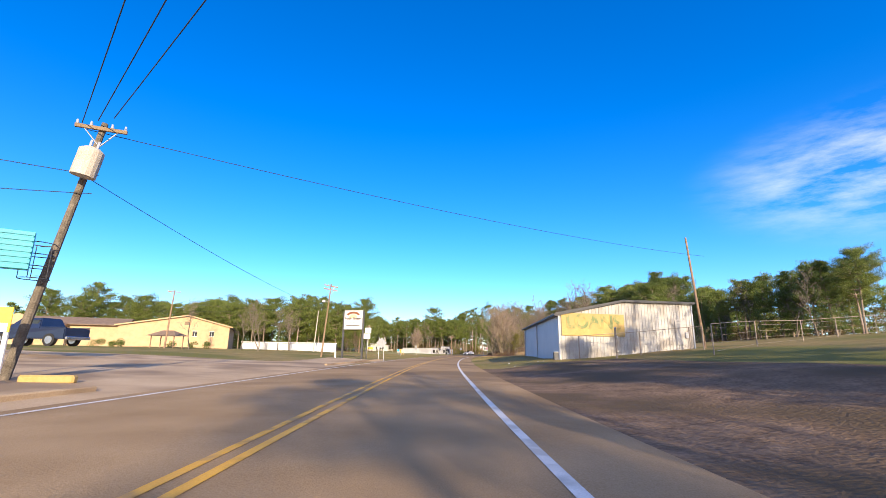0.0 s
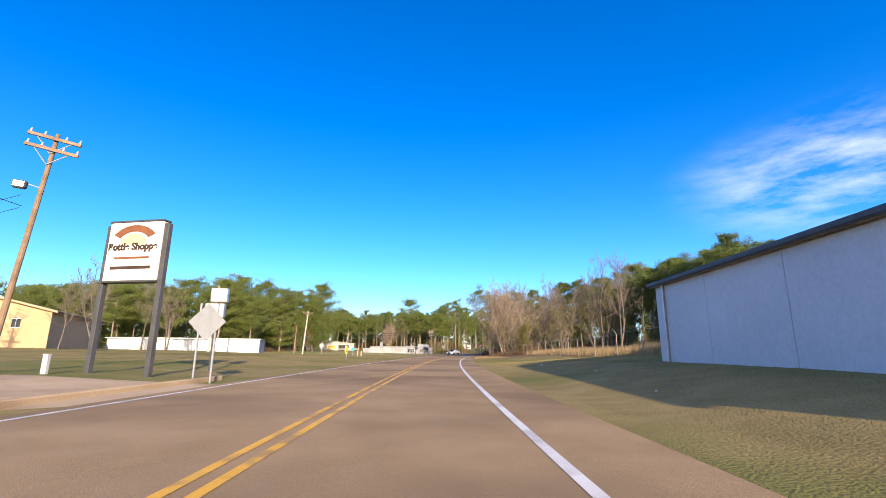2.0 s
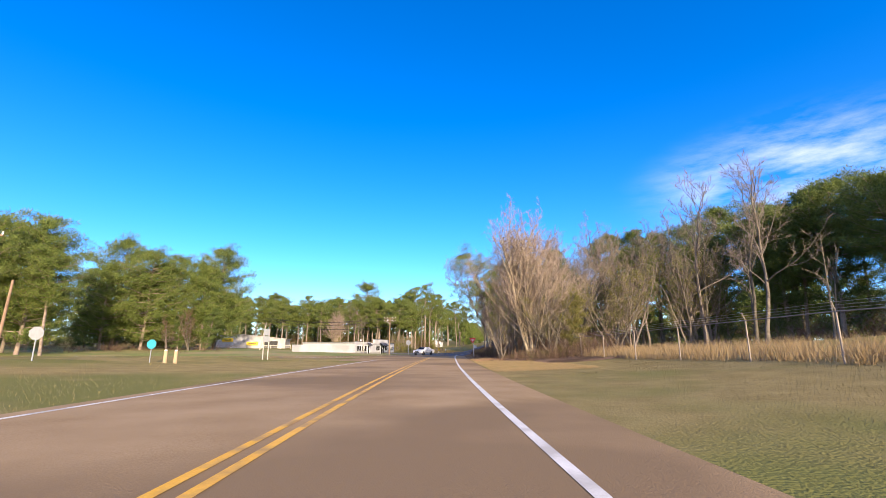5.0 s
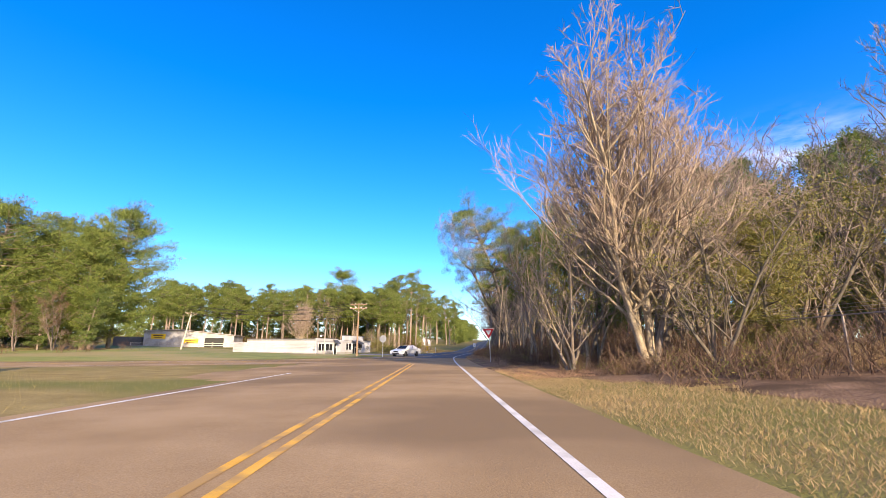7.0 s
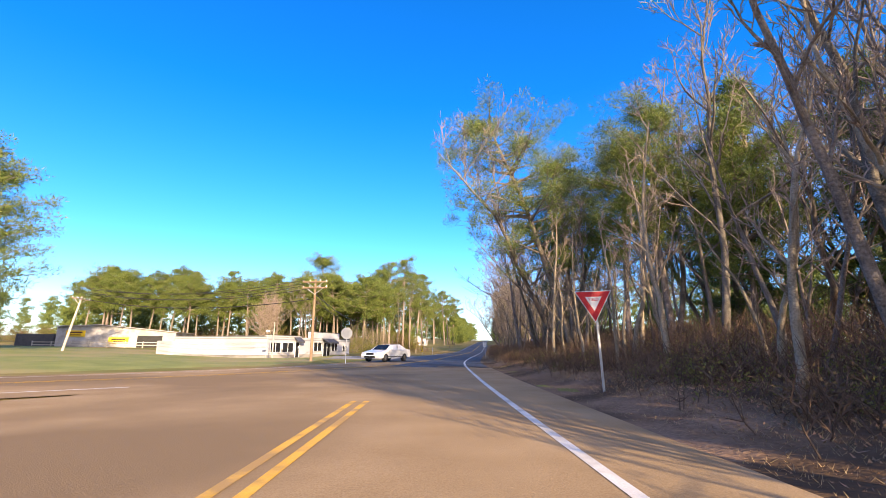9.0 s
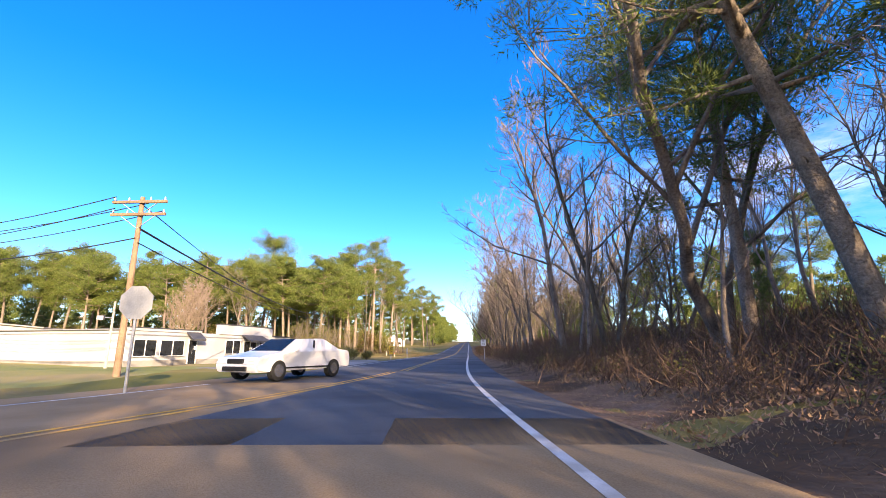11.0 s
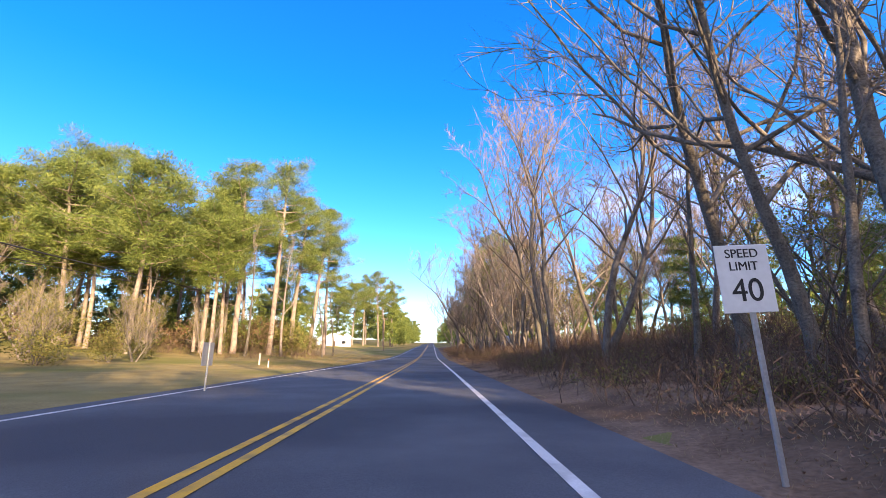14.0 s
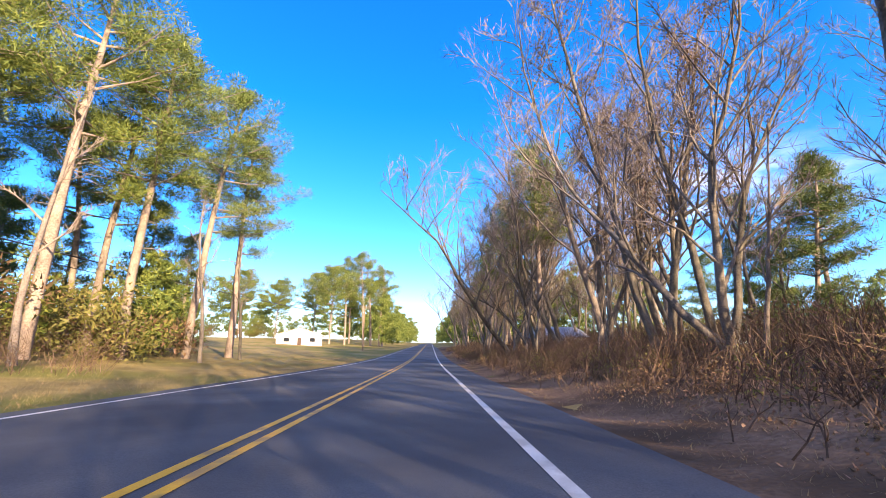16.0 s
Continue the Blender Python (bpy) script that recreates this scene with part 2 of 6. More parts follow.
ROAD = smooth([(-2.2, -110), (-2.19, -60.0), (-2.99, -30.0), (-3.04, -10.0), (-2.65, 10.0), (-1.71, 30.0), (-0.3, 50.0), (1.66, 70.0), (4.13, 90.0), (6.98, 110.0), (9.97, 130.0), (13.59, 150.0), (18.59, 170.0), (23.94, 190.0), (29.27, 210.0), (34.55, 230.0), (39.81, 250.0), (50.5, 290), (66.6, 350), (93.4, 450), (133.6, 600), (176.5, 760)])
JUNCTION = smooth([(3.2, 110), (4.5, 118), (7.2, 127), (10.5, 138)])
HIGHWAY = smooth([(16.0, 161), (13.6, 153), (10.6, 145), (6.2, 137), (-0.5, 130), (-9, 125.5), (-22, 122), (-44, 120.5), (-105, 119), (-330, 117)])


def dist_to(line, x, y):
    """Distance of points to a line, and signed side (right positive)."""
    x, y = np.asarray(x, float).ravel(), np.asarray(y, float).ravel()
    best, side = np.full(x.shape, 1e9), np.zeros(x.shape)
    thin = line[::3] if len(line) > 40 else line
    for (ax, ay), (bx, by) in zip(thin[:-1], thin[1:]):
        ux, uy = bx - ax, by - ay
        ll = ux * ux + uy * uy
        t = np.clip(((x - ax) * ux + (y - ay) * uy) / ll, 0, 1)
        dx, dy = x - ax - t * ux, y - ay - t * uy
        d = np.hypot(dx, dy)
        m = d < best
        best[m] = d[m]
        side[m] = np.sign(ux * dy - uy * dx)[m] * -1
    return best, side


def road_z(x, y):
    s = np.clip(np.asarray(y, float) - 235, 0, 420)
    return np.where(s < 50, s * s * 0.00028, 0.7 + (s - 50) * 0.028)


def height(x, y):
    x, y = np.asarray(x, float), np.asarray(y, float)
    shp = x.shape
    d1, s1 = dist_to(ROAD, x, y)
    d2, _ = dist_to(HIGHWAY, x, y)
    d3, _ = dist_to(JUNCTION, x, y)
    d = np.minimum(np.minimum(d1, d2), d3)
    yr = y.ravel()
    south = np.clip((112 - yr) / 20, 0, 1)
    rise = (0.052 - 0.024 * (s1 < 0) * np.clip((240 - yr) / 25, 0, 1)) * np.clip(d - 6.5, 0, 44) + 0.03 * south * (s1 > 0) * np.clip(d - 12, 0, 40)
    shop_dip = np.exp(-((x.ravel() + 4) ** 2 + (yr - 182) ** 2) / 420)
    rise = rise * (1 - 0.9 * shop_dip) - 0.3 * shop_dip * np.clip((d - 6.5) / 6, 0, 1)
    # the yard by the warehouse lies a little higher
    rise = rise + 0.4 * np.clip((d1 - 6) / 4.5, 0, 1) * (s1 > 0) * np.clip((yr + 30) / 20, 0, 1) * np.clip((60 - yr) / 20, 0, 1)
    rough = np.array([noise.noise((a * 0.11, b * 0.11, 0.3)) * 0.16 + noise.noise((a * 0.45, b * 0.45, 7)) * 0.04 for a, b in zip(x.ravel(), y.ravel())])
    z = road_z(x, y).ravel() + rise + rough * np.clip((d - 6) / 5, 0, 1)
    z -= 0.05 * np.clip((6.2 - d) / 1.2, 0, 1)
    # low leaf-covered bank along the woods
    b = np.clip((d1 - 5.2) / 1.6, 0, 1) * (s1 > 0) * np.clip((y.ravel() - 110) / 12, 0, 1)
    z += 0.26 * b * b * (3 - 2 * b)
    return z.reshape(shp)


def hz(x, y):
    return float(height(np.array([x]), np.array([y]))[0])


# ---------------------------------------------------------------- mesh helpers
def mesh_from(name, verts, faces, mat, smooth_shade=False):
    me = bpy.data.meshes.new(name)
    me.from_pydata(verts if isinstance(verts, list) else verts.tolist(), [], faces if isinstance(faces, list) else faces.tolist())
    for mm in (mat if isinstance(mat, (list, tuple)) else [mat]):
        me.materials.append(mm)
    if smooth_shade:
        me.polygons.foreach_set("use_smooth", [True] * len(me.polygons))
    me.update()
    return me


def part(name, bm, mat, parent=None, label="", smooth_shade=False):
    me = bpy.data.meshes.new(name)
    bm.normal_update()
    bm.to_mesh(me)
    bm.free()
    me.materials.append(mat)
    if smooth_shade:
        me.polygons.foreach_set("use_smooth", [True] * len(me.polygons))
    ob = new(name, me)
    ob.parent = parent
    return tagged(ob, label)


def thing(name, m, label, category, group="", kind=""):
    ob = new(name)
    ob.empty_display_size = 0.2
    ob.matrix_world = m
    return tagged(ob, label, category, group, kind)


def box(bm, c, s, bevel=0.0, m=None):
    """A bevelled box with centre c and size s."""
    r = bmesh.ops.create_cube(bm, size=1.0)
    vs = r["verts"]
    for v in vs:
        v.co = Vector((v.co.x * s[0] + c[0], v.co.y * s[1] + c[1], v.co.z * s[2] + c[2]))
    if bevel:
        es = list({e for v in vs for e in v.link_edges})
        rb = bmesh.ops.bevel(bm, geom=es, offset=bevel, segments=1, affect="EDGES")
        vs = list({v for f in rb["faces"] for v in f.verts} | {v for v in vs if v.is_valid})
    if m is not None:
        for v in vs:
            v.co = m @ v.co
    return bm


def boxes(*specs, bevel=0.0):
    bm = bmesh.new()
    for c, s in specs:
        box(bm, c, s, bevel)
    return bm


def rod(bm, a, b, r0, r1=None, sides=8):
    """A tapered rod from a to b."""
    a, b = Vector(a), Vector(b)
    r1 = r0 if r1 is None else r1
    d = (b - a).normalized()
    u = d.orthogonal().normalized()
    w = d.cross(u)
    rings = []
    for p, r in ((a, r0), (b, r1)):
        rings.append([bm.verts.new(p + (u * math.cos(2 * math.pi * i / sides) + w * math.sin(2 * math.pi * i / sides)) * r) for i in range(sides)])
    for i in range(sides):
        j = (i + 1) % sides
        bm.faces.new((rings[0][i], rings[0][j], rings[1][j], rings[1][i]))
    bm.faces.new(rings[0][::-1])
    bm.faces.new(rings[1])
    return bm


def rods(*specs, sides=8):
    bm = bmesh.new()
    for sp in specs:
        rod(bm, *sp, sides=sides)
    return bm


def prism(outline, y0, y1, bm=None):
    """An outline in x, z pushed through from y0 to y1."""
    bm = bm or bmesh.new()
    a = [bm.verts.new((x, y0, z)) for x, z in outline]
    b = [bm.verts.new((x, y1, z)) for x, z in outline]
    n = len(outline)
    for i in range(n):
        j = (i + 1) % n
        bm.faces.new((a[i], a[j], b[j], b[i]))
    bm.faces.new(a[::-1])
    bm.faces.new(b)
    bmesh.ops.recalc_face_normals(bm, faces=bm.faces)
    return bm


def letters(name, text, size, m, mat, parent, label="", depth=0.006, bold=0.0):
    """Raised letters, as a mesh."""
    cu = bpy.data.curves.new(name, "FONT")
    cu.body, cu.size, cu.extrude, cu.align_x, cu.align_y = text, size, depth, "CENTER", "CENTER"
    cu.offset = bold
    tmp = bpy.data.objects.new(name + "_tmp", cu)
    me = bpy.data.meshes.new_from_object(tmp)
    bpy.data.objects.remove(tmp)
    me.materials.append(mat)
    ob = new(name, me)
    ob.parent = parent
    ob.matrix_basis = m
    return tagged(ob, label)


def strip(name, line, a, b, dz, mat, y0=-1e9, y1=1e9, cross=1, label="", use_x=False, thick=0.0):
    """A ribbon along a line between offsets a and b (right positive), riding on the road."""
    d = np.gradient(line, axis=0)
    d /= np.linalg.norm(d, axis=1)[:, None]
    nrm = np.c_[d[:, 1], -d[:, 0]]
    key = line[:, 0] if use_x else line[:, 1]
    keep = (key >= y0) & (key <= y1)
    base, nrm = line[keep], nrm[keep]
    offs = np.linspace(a, b, cross + 1)
    vs, fs = [], []
    for p, q in zip(base, nrm):
        z = float(road_z(p[0], p[1]))
        for o in offs:
            crown = -0.006 * abs(o) if dz < 0.5 else 0
            vs.append((p[0] + q[0] * o, p[1] + q[1] * o, z + dz + crown))
    w = cross + 1
    for i in range(len(base) - 1):
        for j in range(cross):
            fs.append((i * w + j, i * w + j + 1, (i + 1) * w + j + 1, (i + 1) * w + j))
    ob = new(name, mesh_from(name, vs, fs, mat))
    return ob


def side_point(line, y, off):
    """The point at offset off (right positive) from the line where it passes y."""
    i = int(np.argmin(abs(line[:, 1] - y)))
    d = line[min(i + 1, len(line) - 1)] - line[max(i - 1, 0)]
    d = d / np.linalg.norm(d)
    return line[i][0] + d[1] * off, line[i][1] - d[0] * off


# ---------------------------------------------------------------- ground and roads
def axis_steps(lo, hi, fine_lo, fine_hi, fine, grow=1.25):
    mid = list(np.arange(fine_lo, fine_hi + 0.01, fine))
    s, p = fine, fine_hi
    while p < hi:
        s *= grow
        p += s
        mid.append(min(p, hi))
    s, p = fine, fine_lo
    while p > lo:
        s *= grow
        p -= s
        mid.insert(0, max(p, lo))
    return np.array(mid)


gx = axis_steps(-3000, 3000, -60, 70, 1.6)
gy = axis_steps(-3000, 3000, -60, 330, 2.0)
GX, GY = np.meshgrid(gx, gy)
GZ = height(GX, GY)
gv = np.c_[GX.ravel(), GY.ravel(), GZ.ravel()]
nx, ny = len(gx), len(gy)
idx = np.arange(nx * ny).reshape(ny, nx)
gf = np.c_[idx[:-1, :-1].ravel(), idx[:-1, 1:].ravel(), idx[1:, 1:].ravel(), idx[1:, :-1].ravel()]
ground = new("ground", mesh_from("ground", gv, gf, M_GRASS, True))
tagged(ground, "tan winter grass ground with greener patches", "ground", kind="structure")


def patch(name, x0, x1, y0, y1, mat, lift, label, category, test=None, step=1.6, swell=0.0):
    """A thin ground cover that follows the land, thicker away from the road by swell."""
    xs, ys = np.arange(x0, x1 + 0.1, step), np.arange(y0, y1 + 0.1, step)
    X, Y = np.meshgrid(xs, ys)
    Z = height(X, Y) + lift
    if swell:
        Z = Z + (swell * np.clip((dist_to(ROAD, X, Y)[0] - 5.0) / 1.0, 0, 1)).reshape(X.shape)
    k = np.arange(X.size).reshape(X.shape)
    f = np.c_[k[:-1, :-1].ravel(), k[:-1, 1:].ravel(), k[1:, 1:].ravel(), k[1:, :-1].ravel()]
    if test:
        cx, cy = (X[:-1, :-1] + step / 2).ravel(), (Y[:-1, :-1] + step / 2).ravel()
        f = f[test(cx, cy)]
    use = np.bincount(f.ravel(), minlength=X.size)
    Z = np.where((use > 0) & (use < 4), Z.ravel() - lift - 0.06, Z.ravel())
    ob = new(name, mesh_from(name, np.c_[X.ravel(), Y.ravel(), Z.ravel()], f, mat, True))
    return tagged(ob, label, category, kind="structure")


tagged(strip("road", ROAD, -5.3, 4.7, 0.03, M_ASPH, -110, 142, 6), "worn brown asphalt two-lane road", "road", kind="structure")
tagged(strip("road_2", ROAD, -5.1, 4.6, 0.03, M_ASPH2, 140, 760, 6), "dark grey asphalt highway running uphill", "road", kind="structure")
tagged(strip("road_3", HIGHWAY, -5.6, 5.6, 0.024, M_ASPH, -400, 158, 6), "brown asphalt highway curving across the junction", "road", kind="structure")


def near_road(x, y, lo, hi):
    d, s = dist_to(ROAD, x, y)
    return (d * s > lo) & (d * s < hi)


patch("pavement", -3.0, 18, 106, 150, M_ASPH, 0.04, "brown asphalt filling the junction between two roads", "road",
      lambda x, y: (dist_to(JUNCTION, x, y)[0] < 5.4), 0.8)
patch("pavement_2", -60, -4, -60, 31, M_CONC, 0.03, "pale worn concrete parking forecourt", "pavement",
      lambda x, y: near_road(x, y, -38, -4.2) & ((y < 14) | near_road(x, y, -13, -4.2)))
patch("pavement_3", -12, 18, 152, 204, M_CONC2, 0.035, "pale concrete shop forecourt", "pavement",
      lambda x, y: near_road(x, y, -24, -4.0) & (y > 164 - (x + 4) * 0.2) & ((x - 18) * 0.29 + (y - 160) * 0.957 < 23.5) & ((x + 4) * 0.912 - (y - 174) * 0.409 > -1.0))
patch("gravel_apron", 0, 40, -60, 6, M_GRAVEL, 0.035, "loose gravel and dirt apron beside the road", "gravel", lambda x, y: near_road(x, y, 3.0, 15.5))
patch("lawn", -75, 6, 120, 192, M_LAWN, 0.05, "green and tan mown lawn", "lawn",
      lambda x, y: (dist_to(HIGHWAY, x, y)[0] > 6.2) & near_road(x, y, -90, -9) & (y > 124))
patch("verge", 14, 78, 140, 380, M_DIRT, 0.04, "leaf-strewn brown dirt bank under the trees", "verge", lambda x, y: near_road(x, y, 3.6, 26), 0.8, 0.07)
patch("verge_2", 4, 40, 94, 140, M_DIRT, 0.04, "brown leaf-strewn ground under the trees", "verge", lambda x, y: near_road(x, y, 3.6 + 5.6 * np.clip((114 - y) / 14, 0, 1), 26), 0.8, 0.07)

for nm, ln, a, b, mt, y0, y1 in (
        ("centre_line", ROAD, -0.20, -0.08, M_YEL, -110, 123.2), ("centre_line", ROAD, 0.08, 0.20, M_YEL, -110, 123.2),
        ("centre_line", ROAD, -0.20, -0.08, M_YEL, 158, 760), ("centre_line", ROAD, 0.08, 0.20, M_YEL, 158, 760),
        ("edge_line", ROAD, 3.15, 3.29, M_WHT, -110, 760), ("edge_line", ROAD, -4.87, -4.73, M_WHT, -110, 110.5), ("edge_line", ROAD, -4.55, -4.42, M_WHT, 164, 760)):
    tagged(strip(nm, ln, a, b, 0.036, mt, y0, y1), "worn painted road line", "road line", kind="structure")
for nm, a, b, mt, x0, x1 in (("centre_line", -0.20, -0.08, M_YEL, -400, 15.4), ("centre_line", 0.08, 0.20, M_YEL, -400, 15.4),
                             ("edge_line", 4.0, 4.13, M_WHT, -400, 12.5), ("edge_line", -4.13, -4.0, M_WHT, -400, 0.5)):
    tagged(strip(nm, HIGHWAY, a, b, 0.03, mt, x0, x1, use_x=True), "worn painted line on the curving highway", "road line", kind="structure")


def kerb(y0, y1, off):
    ln = ROAD[(ROAD[:, 1] > y0) & (ROAD[:, 1] < y1)]
    d = np.gradient(ln, axis=0)
    d /= np.linalg.norm(d, axis=1)[:, None]
    vs, fs = [], []
    for p, q in zip(ln, d):
        nrm = np.array((q[1], -q[0]))
        for o, z in ((off, -0.1), (off, 0.12), (off - 0.03, 0.15), (off - 0.17, 0.15), (off - 0.2, 0.1)):
            s = p + nrm * o
            vs.append((s[0], s[1], z))
    for i in range(len(ln) - 1):
        for j in range(4):
            fs.append((i * 5 + j, i * 5 + j + 1, i * 5 + j + 6, i * 5 + j + 5))
    fs += [(0, 1, 2, 3, 4), tuple(range(len(vs) - 1, len(vs) - 6, -1))]
    tagged(new("kerb", mesh_from("kerb", vs, fs, M_CONC)), "low worn concrete kerb", "kerb", kind="structure")


kerb(-50, -14, -6.3)
kerb(5, 31, -6.2)

# ---------------------------------------------------------------- trees
class Tubes:
    """Collects tapered tubes and loose triangles for one mesh."""

    def __init__(self):
        self.v, self.f = [], []

    def tube(self, pts, radii, sides):
        base = len(self.v)
        up = Vector((0.31, 0.2, 0.93))
        n = len(pts)
        for i, (p, r) in enumerate(zip(pts, radii)):
            d = (pts[min(i + 1, n - 1)] - pts[max(i - 1, 0)]).normalized()
            u = d.cross(up)
            u = u.normalized() if u.length > 1e-3 else d.orthogonal().normalized()
            w = d.cross(u)
            for k in range(sides):
                a = 2 * math.pi * k / sides
                q = p + (u * math.cos(a) + w * math.sin(a)) * r
                self.v.append((q.x, q.y, q.z))
        for i in range(n - 1):
            for k in range(sides):
                k2 = (k + 1) % sides
                self.f.append((base + i * sides + k, base + i * sides + k2, base + (i + 1) * sides + k2, base + (i + 1) * sides + k))


    def sliver(self, pts, w, turn):
        """A fine twig: a tapering ribbon to a point."""
        base = len(self.v)
        d = (pts[-1] - pts[0]).normalized()
        u = d.orthogonal().normalized()
        u = u * math.cos(turn) + d.cross(u) * math.sin(turn)
        n = len(pts) - 1
        for i, p in enumerate(pts[:-1]):
            k = w * (1 - 0.6 * i / n)
            for q in (p - u * k, p + u * k):
                self.v.append((q.x, q.y, q.z))
        self.v.append(tuple(pts[-1]))
        for i in range(n - 1):
            self.f.append((base + 2 * i, base + 2 * i + 1, base + 2 * i + 3, base + 2 * i + 2))
        self.f.append((base + 2 * n - 2, base + 2 * n - 1, base + 2 * n))


def wander(rng, a, d, length, segs, wobble, lift=0.0):
    pts, p, d = [a.copy()], a.copy(), d.normalized()
    for _ in range(segs):
        d = (d + Vector((rng.gauss(0, wobble), rng.gauss(0, wobble), rng.gauss(0, wobble) + lift))).normalized()
        p = p + d * (length / segs)
        pts.append(p.copy())
    return pts


def bare_tree(seed, h, limbs=13, spread=1.0, low=0.25, lean=0.0, fine=True, forks=1, twist=0.09, fork_tilt=0.3):
    """Meshes of a leafless tree: trunk with limbs, and twigs."""
    rng = random.Random(seed)
    wood, twig = Tubes(), Tubes()
    r0 = h * 0.0112
    stems = []
    for k in range(forks):
        d = Vector((lean + rng.gauss(0, 0.06) + (fork_tilt * math.cos(k * 2.4 + seed) if forks > 1 else 0), rng.gauss(0, 0.06) + (fork_tilt * math.sin(k * 2.4 + seed) if forks > 1 else 0), 1))
        hh = h * (1 if k == 0 else rng.uniform(0.75, 0.95))
        pts = wander(rng, Vector((rng.gauss(0, 0.12) * (k > 0), rng.gauss(0, 0.12) * (k > 0), -0.3)), d, hh, 10, twist * 0.6, 0.05)
        rad = [r0 * (1.25 if i == 0 else 1) * (1 - 0.93 * (i / 10) ** 0.9) + 0.012 for i in range(11)]
        wood.tube(pts, rad, 8)
        stems.append((pts, rad, hh))
    for pts, rad, hh in stems:
        for j in range(limbs):
            t = low + (0.97 - low) * (j + rng.random()) / limbs
            i = min(int(t * 10), 9)
            a = pts[i].lerp(pts[i + 1], t * 10 - i)
            az = j * 2.4 + rng.random() * 1.2
            el = rng.uniform(0.5, 1.0) + 0.35 * t
            d = Vector((math.cos(az) * math.cos(el), math.sin(az) * math.cos(el), math.sin(el)))
            ll = hh * (0.46 - 0.3 * t) * rng.uniform(0.7, 1.2) * spread
            r = max(0.02, rad[i] * rng.uniform(0.35, 0.55))
            lp = wander(rng, a, d, ll, 6, 0.12, 0.04)
            wood.tube(lp, [r * (1 - 0.85 * q / 6) + 0.006 for q in range(7)], 5)
            for b in range(6):
                tb = 0.25 + 0.75 * (b + rng.random()) / 6
                ib = min(int(tb * 6), 5)
                ab = lp[ib].lerp(lp[ib + 1], tb * 6 - ib)
                db = (lp[ib + 1] - lp[ib]).normalized() + Vector((rng.gauss(0, 0.6), rng.gauss(0, 0.6), rng.gauss(0.15, 0.4)))
                lb = ll * rng.uniform(0.25, 0.5) * (1.1 - 0.5 * tb)
                bp = wander(rng, ab, db, lb, 4, 0.14, 0.05)
                rb = max(0.009, r * (1 - 0.8 * tb) * 0.55)
                twig.tube(bp, [rb * (1 - 0.75 * q / 4) + 0.003 for q in range(5)], 3)
                for c in range(5):
                    tc = 0.2 + 0.8 * (c + rng.random()) / 5
                    ic = min(int(tc * 4), 3)
                    ac = bp[ic].lerp(bp[ic + 1], tc * 4 - ic)
                    dc = (bp[ic + 1] - bp[ic]).normalized() + Vector((rng.gauss(0, 0.6), rng.gauss(0, 0.6), rng.gauss(0.2, 0.4)))
                    cp = wander(rng, ac, dc, lb * rng.uniform(0.35, 0.7), 3, 0.16, 0.05)
                    twig.sliver(cp, 0.013, rng.random() * 3.1)
                    if fine:
                        for e in range(3):
                            de = (cp[2] - cp[1]).normalized() + Vector((rng.gauss(0, 0.6), rng.gauss(0, 0.6), rng.gauss(0.2, 0.4)))
                            ep = wander(rng, cp[1 + e % 2], de, lb * rng.uniform(0.25, 0.45), 2, 0.15, 0.03)
                            twig.sliver(ep, 0.0095, rng.random() * 3.1)
    return wood, twig


def blades(rng, centre, radius, count, length, width, flat=0.75, out=None):
    """Needle or leaf triangles round a point."""
    c = rng.normal(0, 1, (count, 3))
    c /= np.linalg.norm(c, axis=1)[:, None]
    c *= radius * rng.random((count, 1)) ** 0.45
    c[:, 2] *= flat
    d = c / (np.linalg.norm(c, axis=1)[:, None] + 1e-6) + rng.normal(0, 0.6, (count, 3)) + np.array((0, 0, 0.35))
    d /= np.linalg.norm(d, axis=1)[:, None]
    s = np.cross(d, rng.normal(0, 1, (count, 3)))
    s /= np.linalg.norm(s, axis=1)[:, None] + 1e-6
    c = c + centre
    ln = length * rng.uniform(0.6, 1.3, (count, 1))
    w = width * rng.uniform(0.6, 1.4, (count, 1))
    return np.stack([c - s * w, c + s * w, c + d * ln], axis=1).reshape(-1, 3)


